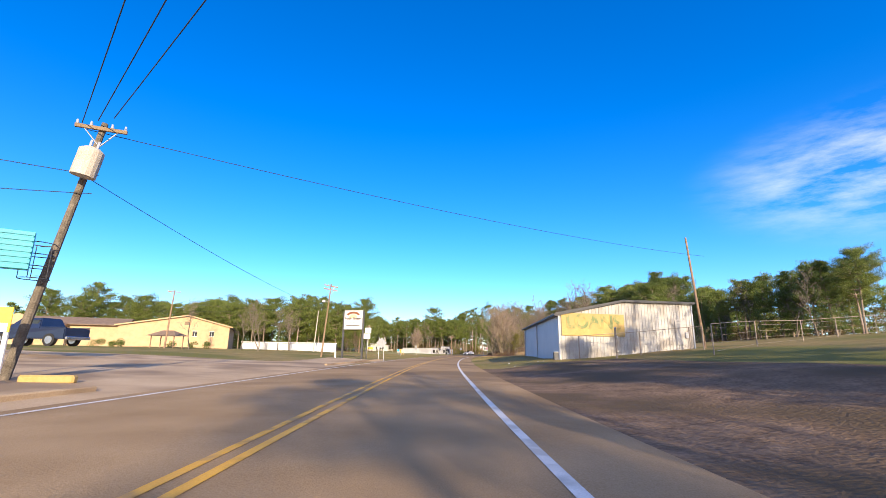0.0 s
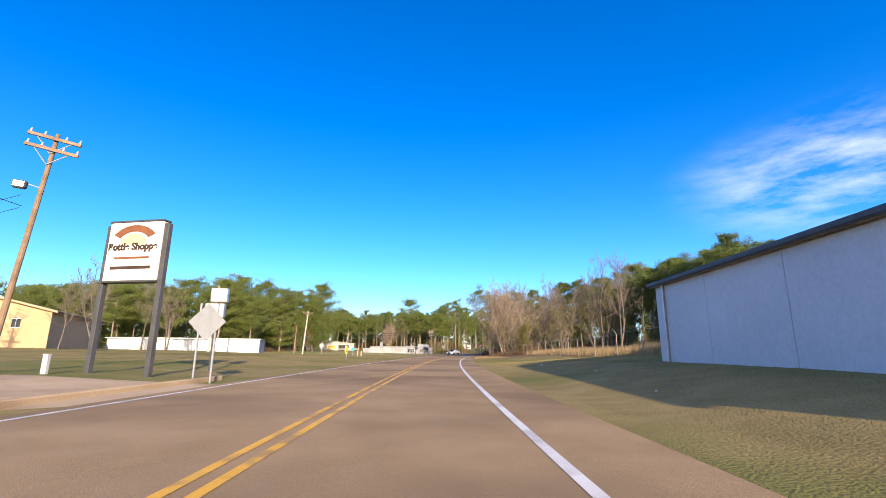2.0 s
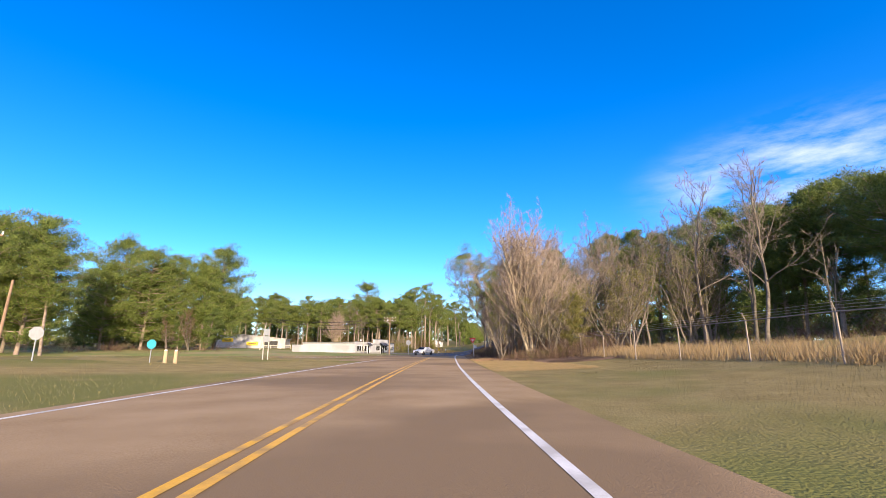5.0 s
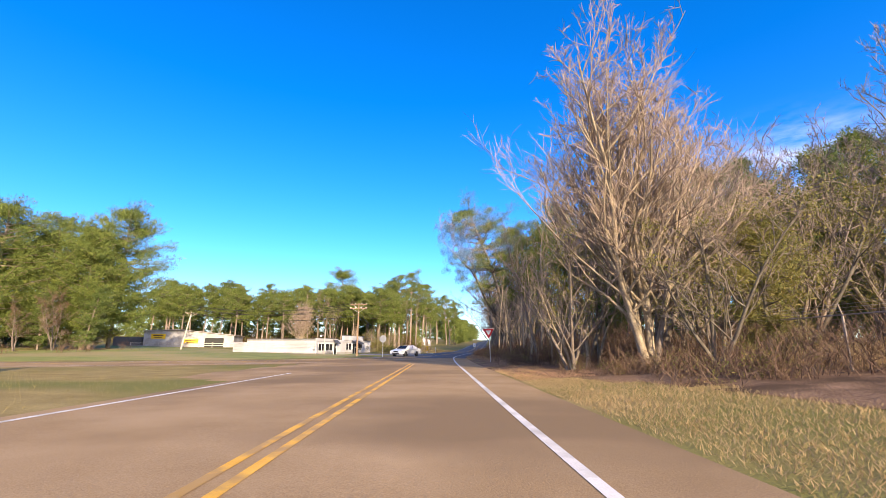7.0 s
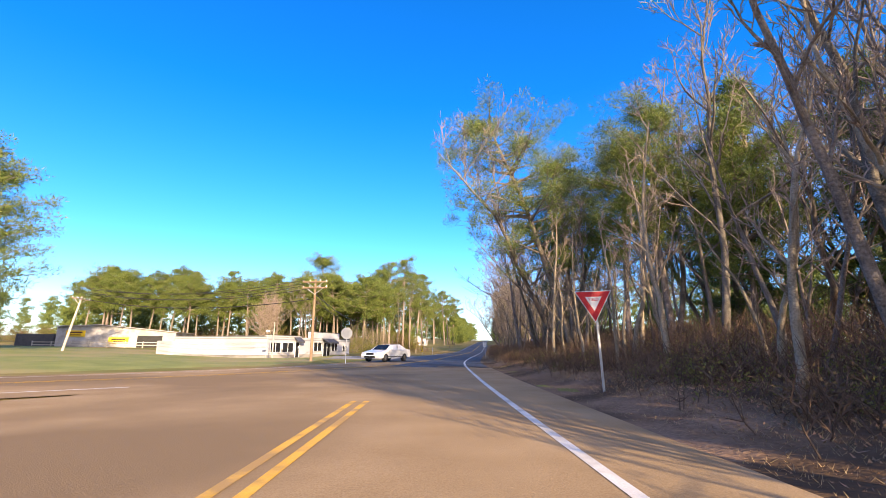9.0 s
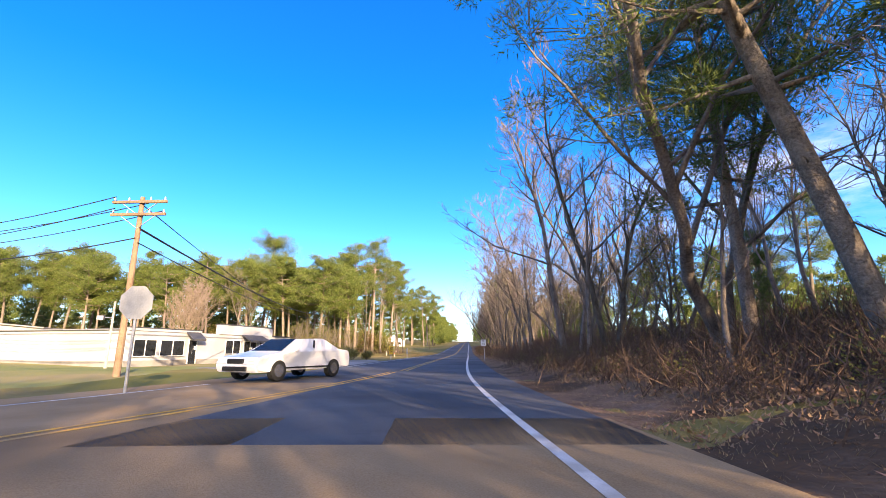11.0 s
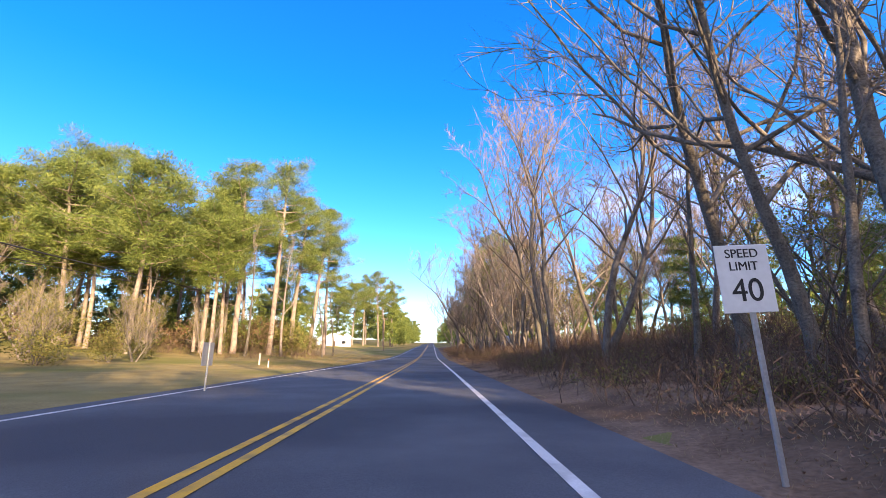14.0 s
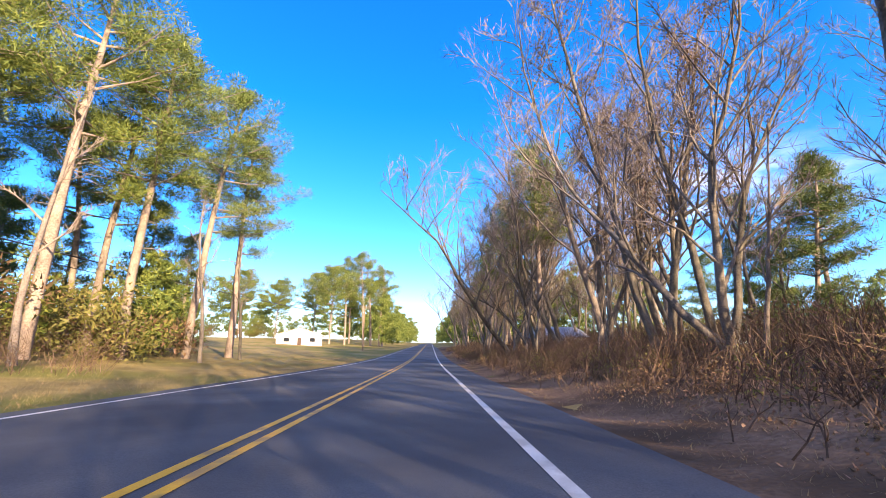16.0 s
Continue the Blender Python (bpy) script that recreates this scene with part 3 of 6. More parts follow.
def pine(seed, h, crown_from=0.5, crown_r=3.0, clumps=95, per=120, blade=(0.46, 0.026), dead=6, lean=0.0, clump_r=0.85):
    """A loblolly pine: straight trunk, side limbs, crown of needle clumps."""
    rng, nr = random.Random(seed), np.random.default_rng(seed)
    wood = Tubes()
    r0 = h * 0.0125
    pts = wander(rng, Vector((0, 0, -0.3)), Vector((lean, rng.gauss(0, 0.02), 1)), h, 12, 0.025, 0.03)
    rad = [r0 * (1.2 if i == 0 else 1) * (1 - 0.85 * (i / 12) ** 1.3) + 0.02 for i in range(13)]
    wood.tube(pts, rad, 8)
    tri = []
    boughs = max(6, int(clumps / 3.6))
    for j in range(boughs):
        t = crown_from + (1 - crown_from) * ((j + rng.random()) / boughs)
        u = (t - crown_from) / (1 - crown_from)
        shape = math.sqrt(max(0.05, 1 - ((u - 0.42) / 0.6) ** 2))
        reach = crown_r * max(0.14, shape) * rng.uniform(0.55, 1.1)
        az = j * 2.4 + rng.random() * 0.9
        i = min(int(t * 12 * 0.97), 11)
        a = pts[i].lerp(pts[i + 1], rng.random())
        side = Vector((-math.sin(az), math.cos(az), 0))
        e = a + Vector((math.cos(az) * reach, math.sin(az) * reach, reach * rng.uniform(0.05, 0.5)))
        mid = a.lerp(e, 0.5) + Vector((0, 0, -0.06 * reach))
        wood.tube([a, mid, e], [0.045 + 0.01 * reach, 0.03, 0.012], 4)
        for k in range(5):
            f = 0.3 + 0.72 * (k + rng.random()) / 5
            q = (a.lerp(mid, f * 2) if f < 0.5 else mid.lerp(e, f * 2 - 1)) + side * reach * rng.uniform(-0.32, 0.32) * f + Vector((0, 0, rng.uniform(0, 0.3)))
            if k > 1:
                wood.tube([a.lerp(e, f * 0.7), q], [0.02, 0.008], 3)
            tri.append(blades(nr, np.array(q), clump_r * rng.uniform(0.5, 1.0), int(per * 0.75 * rng.uniform(0.6, 1.4)), *blade, flat=0.72))
    for k in range(5):
        q = pts[-1] + Vector((rng.gauss(0, 0.5), rng.gauss(0, 0.5), -0.5 * rng.random()))
        tri.append(blades(nr, np.array(q), clump_r * 0.7, per, *blade, flat=0.7))
    for j in range(dead):
        t = rng.uniform(0.25, max(0.3, crown_from))
        i = int(t * 12)
        az = rng.random() * 6.3
        e = pts[i] + Vector((math.cos(az), math.sin(az), rng.uniform(-0.2, 0.4))) * rng.uniform(0.6, 1.6)
        wood.tube(wander(rng, pts[i], e - pts[i], (e - pts[i]).length, 3, 0.15), [0.03, 0.02, 0.014, 0.006], 4)
    return wood, np.concatenate(tri)


def tri_mesh(name, tri, mat):
    n = len(tri)
    return mesh_from(name, tri, np.arange(n).reshape(-1, 3), mat)


def make_tree(kind, m, meshes, label, group=""):
    """Empty at the base with trunk and crown meshes."""
    ob = thing(kind, m, label, "tree", group)
    for nm, me in meshes:
        c = new(nm, me)
        c.parent = ob
    return ob


def plain_meshes(gen, needles=None, bark=None, twigs=None):
    wood, rest = gen
    a = mesh_from("trunk", wood.v, wood.f, bark or M_BARK, True)
    if isinstance(rest, Tubes):
        b = mesh_from("crown", rest.v, rest.f, twigs or M_TWIG, False)
    else:
        b = tri_mesh("crown", rest, needles)
    return [("trunk", a), ("crown", b)]


P_TALL = [plain_meshes(pine(11 + k, 16, 0.5, 3.6, 112, 190, (0.24, 0.019), clump_r=0.85), M_NEEDLE, M_PBARK) for k in range(4)]
P_FULL = [plain_meshes(pine(31 + k, 15, 0.1, 3.3, 170, 105, (0.38, 0.028), dead=2), M_NEEDLE2, M_PBARK) for k in range(3)]
P_BROAD = [plain_meshes(pine(51 + k, 16, 0.5, 5.3, 215, 145, (0.34, 0.028), clump_r=1.0), M_NEEDLE, M_PBARK) for k in range(2)]
P_WIDE = [plain_meshes(pine(57 + k, 16, 0.14, 5.6, 330, 115, (0.36, 0.032), clump_r=1.05), M_NEEDLE, M_PBARK) for k in range(2)]
P_NEAR = [plain_meshes(pine(54 + k, 17, 0.4, 4.6, 200, 230, (0.3, 0.016), clump_r=1.1), M_NEEDLE, M_PBARK) for k in range(2)]
P_CEDAR = [plain_meshes(pine(61 + k, 8, 0.04, 2.3, 110, 110, (0.3, 0.022), 1, clump_r=0.7), M_OLIVE, M_BARK) for k in range(2)]
B_BIG = plain_meshes(bare_tree(73, 12.4, 24, 1.35, 0.2, -0.06, True, 6, 0.12, 0.27), bark=M_PALE, twigs=M_PTWIG)
B_MED = [plain_meshes(bare_tree(81 + k, 14, 16, 1.0, 0.3, 0.0, True, 1 + k % 2, 0.17)) for k in range(5)]
B_LEAN = [plain_meshes(bare_tree(91 + k, 14, 15, 1.3, 0.25, -0.34, True, 1 + k % 2, 0.2)) for k in range(3)]
B_ARCH = [plain_meshes(bare_tree(131 + k, 14, 15, 1.35, 0.25, -0.28, True, 2 + k % 2, 0.24, 0.34)) for k in range(3)]
B_THIN = [plain_meshes(bare_tree(101 + k, 9, 7, 0.6, 0.35, 0.0, False, 1)) for k in range(3)]


def leafed_meshes(gen, mat, seed, count=300, size=(0.11, 0.035)):
    """A half-bare tree: limbs and twigs with thin scattered leaves."""
    wood, twig = gen
    nr = np.random.default_rng(seed)
    tv = np.array(twig.v)
    tri = [blades(nr, c, 0.4, 16, *size, 0.8) for c in tv[nr.integers(0, len(tv), count)]]
    out = plain_meshes(gen)
    return [out[0], ("branchwork", out[1][1]), ("crown", tri_mesh("crown", np.concatenate(tri), mat))]


T_OLIVE = [leafed_meshes(bare_tree(111 + k, 8.5, 12, 1.1, 0.12, 0.0, False, 3, 0.12, 0.4), M_OLIVE, 111 + k, 240) for k in range(3)]
T_BROWN = [leafed_meshes(bare_tree(121 + k, 12, 13, 0.8, 0.25, 0.0, False, 2), M_BROWN, 121 + k, 800, (0.07, 0.02)) for k in range(2)]
trng = random.Random(5)


def plant(kind, meshes, x, y, s, label, group="", rz=None, tilt=0.0):
    m = Matrix.Translation((x, y, hz(x, y) - 0.05)) @ Euler((0, radians(tilt), radians(trng.uniform(0, 360) if rz is None else rz))).to_matrix().to_4x4() @ Matrix.Diagonal((s, s, s * trng.uniform(0.94, 1.06), 1))
    ob = make_tree(kind, Matrix(), meshes, label, group)
    ob.matrix_world = m
    return ob


LB = "tall leafless grey tree with fine twigs beside the road"
LP = "tall loblolly pine with bare trunk and tufted green crown"
LF = "dense dark green pine branching low to the ground"
LO = "broad old pine with layered yellow-green crown"
for x, y, s in ((19.6, -20.0, 0.80), (22.7, -15.7, 0.85), (26.7, -13.5, 0.90), (24.1, -23.1, 0.90), (8.0, -48.4, 0.90), (10.0, -54.4, 1.00), (14.0, -43.4, 0.85)):
    plant("bare_tree", trng.choice(B_MED), x, y, s, LB, "trees south of the warehouse")
for x, y, s in ((13.1, -24.2, 1.15), (16.6, -18.4, 1.20), (11.0, -31.4, 1.10), (19.3, -11.8, 1.00)):
    plant("cedar", trng.choice(P_CEDAR), x, y, s, "bushy cedar shading the gravel apron", "trees south of the warehouse")
for x, y, s in ((9.0, -60.4, 0.90), (17.0, -49.4, 0.80)):
    plant("pine_tree", trng.choice(P_TALL), x, y, s, LP, "trees south of the warehouse")
# the great bare tree where the woods begin
plant("bare_tree", B_BIG, 17.2, 106.4, 1.14, "great leafless pale-barked tree with spreading forked limbs", rz=0)
# woods on the right between the field and the junction
G1 = "woods by the junction"
for x, y, s in ((19.6, 109.5, 0.93), (18.3, 114.6, 1.00), (21.1, 119.8, 1.13), (31.5, 125.2, 0.98), (23.2, 128.4, 1.21), (33.6, 135.8, 1.11), (33.8, 141.4, 1.19), (26.2, 122.9, 1.13)):
    plant("bare_tree", trng.choice(B_MED), x, y, s, LB, G1)
for x, y, s in ((26.5, 115.4, 1.20), (27.7, 118.7, 1.21), (32.8, 131.0, 1.17)):
    plant("bare_tree", trng.choice(B_LEAN), x, y, s, "leafless tree leaning out over the road verge", G1, rz=trng.uniform(-25, 5))
for x, y, s in ((45.6, 121.9, 1.18), (40.4, 125.1, 1.20), (36.3, 127.7, 1.16), (31.4, 132.5, 1.07), (37.7, 132.4, 1.13), (34.4, 139.8, 1.02), (39.2, 146.7, 0.99)):
    plant("pine_tree", trng.choice(P_FULL), x, y, s, LF, G1)
plant("pine_tree", plain_meshes(pine(66, 18, 0.36, 6.6, 190, 230, (0.26, 0.017), 8, clump_r=1.0), M_NEEDLE, M_PBARK), 22.6, 141.0, 1.0, "broad old pine leaning out over the road", G1, rz=0, tilt=-14)
plant("pine_tree", P_NEAR[1], 25.4, 147.0, 1.0, LO, G1)
plant("pine_tree", P_NEAR[1], 26.5, 136, 1.0, LO, G1)
LC = "bushy olive-green cedar among bare trees"
for x, y, s in ((20.6, 104.0, 0.73),):
    plant("cedar", trng.choice(P_CEDAR), x, y, s, LC, G1)
for i in range(11):
    x, yy = side_point(ROAD, 106 + i * 3.8 + trng.uniform(-1, 1), trng.uniform(9.5, 15))
    plant("bare_tree", trng.choice(B_MED + B_THIN), x, yy, trng.uniform(0.6, 0.95), LB, G1, tilt=trng.uniform(-10, 6))
LV = "tangled half-bare tree with thin olive leaves"
for x, y, s in ((18.5, 104.0, 0.84), (21.4, 107.8, 1.12), (14.9, 109.1, 0.88), (31.5, 112.8, 1.34), (27.7, 109.6, 1.29), (38.9, 112.9, 1.34), (22.3, 111.7, 1.05), (32.1, 117.4, 1.54), (44.2, 115.9, 1.51)):
    plant("tree", trng.choice(T_OLIVE), x, y, s, LV, G1)
for y, o, s in ((160, 14.6, 1.22), (177, 16.8, 1.35), (193, 15.7, 1.22), (214, 13.4, 1.35), (229, 11.8, 1.49), (240, 14.0, 1.62), (253, 11.8, 1.49), (267, 13.4, 1.62), (280, 11.8, 1.62), (295, 12.9, 1.49), (313, 11.8, 1.49), (331, 12.3, 1.49)):
    x, yy = side_point(ROAD, y, o)
    plant("tree", trng.choice(T_BROWN if y > 226 else T_OLIVE), x, yy, s, "slender tree keeping withered tan leaves", "roadside woods along the highway")
# bare woods along the right of the highway
G2 = "roadside woods along the highway"
for i in range(28):
    y = 150 + i * 6.8 + trng.uniform(-2, 2)
    x, yy = side_point(ROAD, y, trng.uniform(8.6, 14.0))
    if i % 3 == 0:
        plant("bare_tree", trng.choice(B_LEAN), x, yy, trng.uniform(1.2, 1.5), "leafless tree leaning out over the road verge", G2, rz=trng.uniform(-35, 5))
    else:
        plant("bare_tree", trng.choice(B_MED), x, yy, trng.uniform(1.1, 1.45), LB, G2, tilt=trng.uniform(-10, 0))
for i in range(64):
    y = 164 + i * 2.9 + trng.uniform(-2, 2)
    x, yy = side_point(ROAD, y, trng.uniform(13, 34))
    plant("bare_tree", trng.choice(B_MED), x, yy, trng.uniform(1.0, 1.35), LB, G2)
for i in range(16):
    y = 146 + i * 14 + trng.uniform(-4, 4)
    x, yy = side_point(ROAD, y, trng.uniform(30, 50) if y > 235 else 40 + (i % 3) * 8)
    plant("pine_tree", trng.choice(P_TALL if y < 235 else P_TALL + P_FULL), x, yy, trng.uniform(0.85, 1.1), LP, G2)
for y, o, s in ((247, 11.5, 1.25), (256, 14, 1.35), (268, 12, 1.3), (281, 12.5, 1.25)):
    x, yy = side_point(ROAD, y, o)
    plant("pine_tree", trng.choice(P_TALL), x, yy, s, LP, G2)
for i in range(40):
    y = 107 + i * 5.2 + trng.uniform(-2, 2)
    x, yy = side_point(ROAD, y, trng.uniform(8.0, 14.5))
    plant("sapling", trng.choice(B_THIN), x, yy, trng.uniform(0.55, 1.1), "thin leafless sapling in roadside brush", "saplings in the roadside brush", tilt=trng.uniform(-14, 10))
B_FORK = plain_meshes(bare_tree(141, 13.5, 15, 1.55, 0.36, -0.3, True, 1, 0.2))
LA = "great leafless tree with forked trunks arching over the highway"
for k, (x, y, s, rz) in enumerate(((34.8, 178.0, 1.15, 8), (36.6, 201.5, 1.1, -6), (43.5, 219.5, 1.0, 5), (49.5, 243.0, 1.1, 10))):
    plant("bare_tree", B_FORK if k == 1 else B_ARCH[k % 3], x, y, s, LA, G2, rz=rz)
# pine wood across the fenced field
G3 = "pine wood behind the fenced field"
for i in range(64):
    y = 26 + i * 1.75 + trng.uniform(-1, 1)
    x = 45 + trng.uniform(-1.5, 9) + 0.14 * min(y - 26, 74) - max(0, y - 112) * 0.4
    plant("pine_tree", trng.choice(P_FULL + P_BROAD), x, y, trng.uniform(0.78, 1.0) * (0.68 if y < 70 else 0.85 if y < 84 else 1.3), LF, G3)
for i in range(14):
    y = 28 + i * 4.8
    plant("bare_tree", trng.choice(B_MED), 43.5 + trng.uniform(-2, 8) + 0.14 * (y - 26), y, trng.uniform(0.75, 0.98) * (0.7 if y < 70 else 0.85 if y < 84 else 1.25), LB, G3)
for i in range(16):
    y = 98 + i * 2.6
    plant("bare_tree", trng.choice(B_MED + B_THIN), 42 + trng.uniform(-3, 4) - max(0, y - 108) * 0.45, y, trng.uniform(1.0, 1.45), LB, G3)
for x, y, s in ((47.4, 116.9, 0.61), (53.8, 114.5, 0.81)):
    plant("pine_tree", trng.choice(P_FULL), x, y, s, "young bright green pine at the wood's edge", G3)
# pines behind the storage sheds and the big group on the lawn
for i in range(11):
    plant("pine_tree", P_BROAD[i % 2], -88 + i * 4.6 + trng.uniform(-1.5, 1.5), 124 + trng.uniform(-4, 4), trng.uniform(0.9, 1.1), LO, "pines behind the storage sheds")
G4 = "pines behind the storage sheds"
for x, y, s in ((-79.7, 137.1, 1.05), (-72.3, 132.3, 1.11), (-64.1, 135.3, 0.98), (-57.9, 130.5, 1.16), (-52.2, 136.6, 1.09), (-46.0, 130.6, 1.21), (-47.8, 155.2, 1.29), (-85.4, 128.3, 0.95), (-97.3, 132.8, 1.00)):
    plant("pine_tree", trng.choice(P_BROAD + P_WIDE), x, y, s * 1.04, LO, G4)
for x, y, s, p in ((-32.5, 163.5, 1.32, 0), (-41.5, 153.0, 1.16, 0), (-33.1, 160.0, 1.08, 1), (-45.9, 167.9, 1.12, 0), (-52.9, 173.6, 1.07, 1), (-47.0, 150.5, 0.98, 1), (-64.2, 175.7, 1.06, 0), (-32.8, 157.8, 0.99, 1), (-38.4, 158.6, 1.09, 0)):
    plant("pine_tree", P_WIDE[p], x, y, s, LO, "pine group on the lawn")
for x, y, s in ((-30.4, 154.0, 0.52), (-35.2, 153.3, 0.49), (-45.5, 161.0, 0.60), (-55.7, 167.4, 0.56)):
    plant("pine_tree", trng.choice(P_FULL), x, y, s, "low bushy pine under the big pines", "pine group on the lawn")
for x, y, s in ((-33.1, 152.9, 0.63), (-36.0, 150.7, 0.57), (-32.6, 151.8, 0.61), (-42.1, 159.5, 0.73), (-52.9, 165.9, 0.71)):
    plant("tree", trng.choice(T_BROWN), x, y, s, "low shrub with withered brown leaves under pines", "pine group on the lawn")
# pines behind the shop and along the left of the highway
G5 = "pines behind the shop"
for i in range(36):
    x, y = -56 + i * 2.0 + trng.uniform(-1, 1), 226 + trng.uniform(-4, 9)
    plant("pine_tree", trng.choice(P_TALL + P_BROAD + P_BROAD), x, y, trng.uniform(0.88, 1.15), LP, G5)
plant("bare_tree", B_BIG, -13.2, 216.8, 0.91, "broad tan leafless tree among pines", G5)
plant("bare_tree", B_MED[1], -5.6, 226.5, 1.06, "tan leafless tree among pines", G5)
G6 = "roadside pines on the left"
for x, y, s in ((-0.1, 232.8, 1.06), (4.1, 237.8, 1.11), (11.1, 233.8, 1.27), (14.3, 234.7, 1.55), (12.2, 240.3, 1.40), (18.0, 237.0, 1.51), (20.4, 242.5, 1.45), (17.4, 245.5, 1.34), (22.8, 247.9, 1.41), (8.3, 243.4, 1.19),
                (1.3, 243.4, 1.17), (25.0, 253.1, 1.37), (4.6, 249.3, 1.22), (12.9, 253.2, 1.30), (-3.2, 237.6, 1.08), (-8.9, 240.5, 1.15)):
    plant("pine_tree", trng.choice(P_TALL), x, y, s, LP, G6)
for x, y, s in ((16.0, 230.7, 1.26), (24.6, 244.1, 1.14), (8.4, 224.8, 1.13), (19.7, 233.1, 1.35), (26.4, 249.5, 1.06)):
    plant("bare_tree", trng.choice(B_THIN), x, y, s * 1.2, "thin bare tree among pines", G6)
G7 = "far pines beyond the field"
for x, y, s in ((37.6, 341.6, 1.40), (42.3, 349.3, 1.57), (47.7, 347.4, 1.65), (50.8, 354.9, 1.66), (53.8, 357.1, 1.54), (33.3, 360.6, 1.33), (45.0, 364.9, 1.46), (55.1, 358.8, 1.39), (21.5, 367.2, 1.18), (9.8, 374.0, 1.33)):
    plant("pine_tree", trng.choice(P_TALL + P_BROAD), x, y, s, LP, G7)

for x, y, s in ((9.2, 205.3, 0.5), (11.4, 212.1, 0.55), (6.7, 209.2, 0.6), (4.7, 213.4, 0.7), (9.5, 219.4, 0.65), (13.5, 222.4, 0.55)):
    plant("tree", trng.choice(T_OLIVE), x, y, s, "low tangled half-bare shrub tree by the shop", G6)
# far woods: one mesh of coarse trees
def far_woods():
    rr = random.Random(8)
    protos = []
    for k in range(4):
        w, tr = pine(200 + k, 15, (0.03, 0.1, 0.05, 0.2)[k], 3.6, 52, 26, (0.8, 0.12), 0, clump_r=1.1)
        protos.append(tr)
    rows = []
    for i in range(560):
        k = i % 8
        if k == 0:
            rows.append((rr.uniform(-230, -75), rr.uniform(140, 215), rr.uniform(0.9, 1.25)))
        elif k in (1, 2):
            rows.append((*side_point(ROAD, rr.uniform(275, 740), rr.uniform(13, 56)), rr.uniform(1.0, 1.4)))
        elif k == 3:
            rows.append((*side_point(ROAD, rr.uniform(365, 740), -rr.uniform(14, 80)), rr.uniform(1.0, 1.4)))
        elif k == 4:
            rows.append((rr.uniform(64, 110), rr.uniform(-50, 215), rr.uniform(0.7, 0.95)))
        elif k == 5:
            rows.append((rr.uniform(-170, 4), rr.uniform(236, 280), rr.uniform(0.85, 1.15)))
        elif k == 6:
            y = rr.uniform(150, 340)
            rows.append((*side_point(ROAD, y, rr.uniform(76, 125)), rr.uniform(0.9, 1.2)))
        else:
            rows.append((rr.uniform(-180, 12), rr.uniform(370, 430), rr.uniform(0.9, 1.3)) if i % 2 else (rr.uniform(-200, -100), rr.uniform(0, 130), rr.uniform(0.7, 1.0)))
    for i in range(90):
        rows.append((*side_point(ROAD, rr.uniform(340, 750), -rr.uniform(9.5, 26) if i % 2 else rr.uniform(9.5, 24)), rr.uniform(0.7, 1.2)))
    for i in range(260):
        k = i % 4
        if k == 0:
            rows.append((rr.uniform(-70, 22), rr.uniform(240, 252), rr.uniform(0.3, 0.5)))
        elif k == 1:
            rows.append((*side_point(ROAD, rr.uniform(140, 340), rr.uniform(52, 72)), rr.uniform(0.3, 0.42)))
        elif k == 2:
            rows.append((rr.uniform(-130, -42), rr.uniform(160, 182), rr.uniform(0.28, 0.42)))
        else:
            rows.append((rr.uniform(-50, 34), rr.uniform(350, 378), rr.uniform(0.3, 0.5)))
    zs = height(np.array([r[0] for r in rows]), np.array([r[1] for r in rows]))
    out = []
    for (x, y, s), z in zip(rows, zs):
        a = rr.uniform(0, 6.28)
        c, sn = math.cos(a), math.sin(a)
        p = protos[rr.randrange(4)] * s
        out.append(np.c_[p[:, 0] * c - p[:, 1] * sn + x, p[:, 0] * sn + p[:, 1] * c + y, p[:, 2] + z])
    ob = new("far_woods", tri_mesh("far_woods", np.concatenate(out), M_NEEDLE))
    tagged(ob, "distant belt of green pines", "woods", kind="stuff")


far_woods()


def low_growth():
    """Bushy undergrowth and young trees that close the woods at eye height."""
    rr, nr = random.Random(31), np.random.default_rng(31)
    spots = [(*side_point(ROAD, rr.uniform(140, 420), rr.uniform(34, 72)), rr.uniform(0.7, 1.5)) for _ in range(230)]
    spots += [(rr.uniform(-90, 22), rr.uniform(234, 250), rr.uniform(0.7, 1.4)) for _ in range(120)]
    spots += [(rr.uniform(58, 74), rr.uniform(5, 125), rr.uniform(0.7, 1.4)) for _ in range(110)]
    spots += [(rr.uniform(-140, -42), rr.uniform(165, 185), rr.uniform(0.8, 1.5)) for _ in range(70)]
    spots += [(rr.uniform(-50, 36), rr.uniform(360, 385), rr.uniform(0.8, 1.5)) for _ in range(60)]
    spots += [(*side_point(ROAD, rr.uniform(150, 330), rr.uniform(21, 34)), rr.uniform(0.35, 0.8)) for _ in range(170)]
    spots += [(rr.uniform(-24, 21), rr.uniform(250, 264), rr.uniform(0.7, 1.4)) for _ in range(50)]
    zs = height(np.array([p[0] for p in spots]), np.array([p[1] for p in spots]))
    sets = {"brown": [], "olive": []}
    for (x, y, k), z in zip(spots, zs):
        pile = sets["brown" if rr.random() < 0.55 else "olive"]
        for _ in range(7):
            c = np.array((x + rr.gauss(0, 1.3), y + rr.gauss(0, 1.3), z + k * rr.uniform(0.3, 3.2)))
            pile.append(blades(nr, c, 1.15 * k, 55, 0.34, 0.07, 0.8))
    tagged(new("undergrowth", tri_mesh("undergrowth", np.concatenate(sets["brown"]), M_BROWN)), "brown withered undergrowth deep in the woods", "undergrowth", kind="stuff")
    tagged(new("undergrowth", tri_mesh("undergrowth", np.concatenate(sets["olive"]), M_OLIVE)), "olive green undergrowth deep in the woods", "undergrowth", kind="stuff")


low_growth()


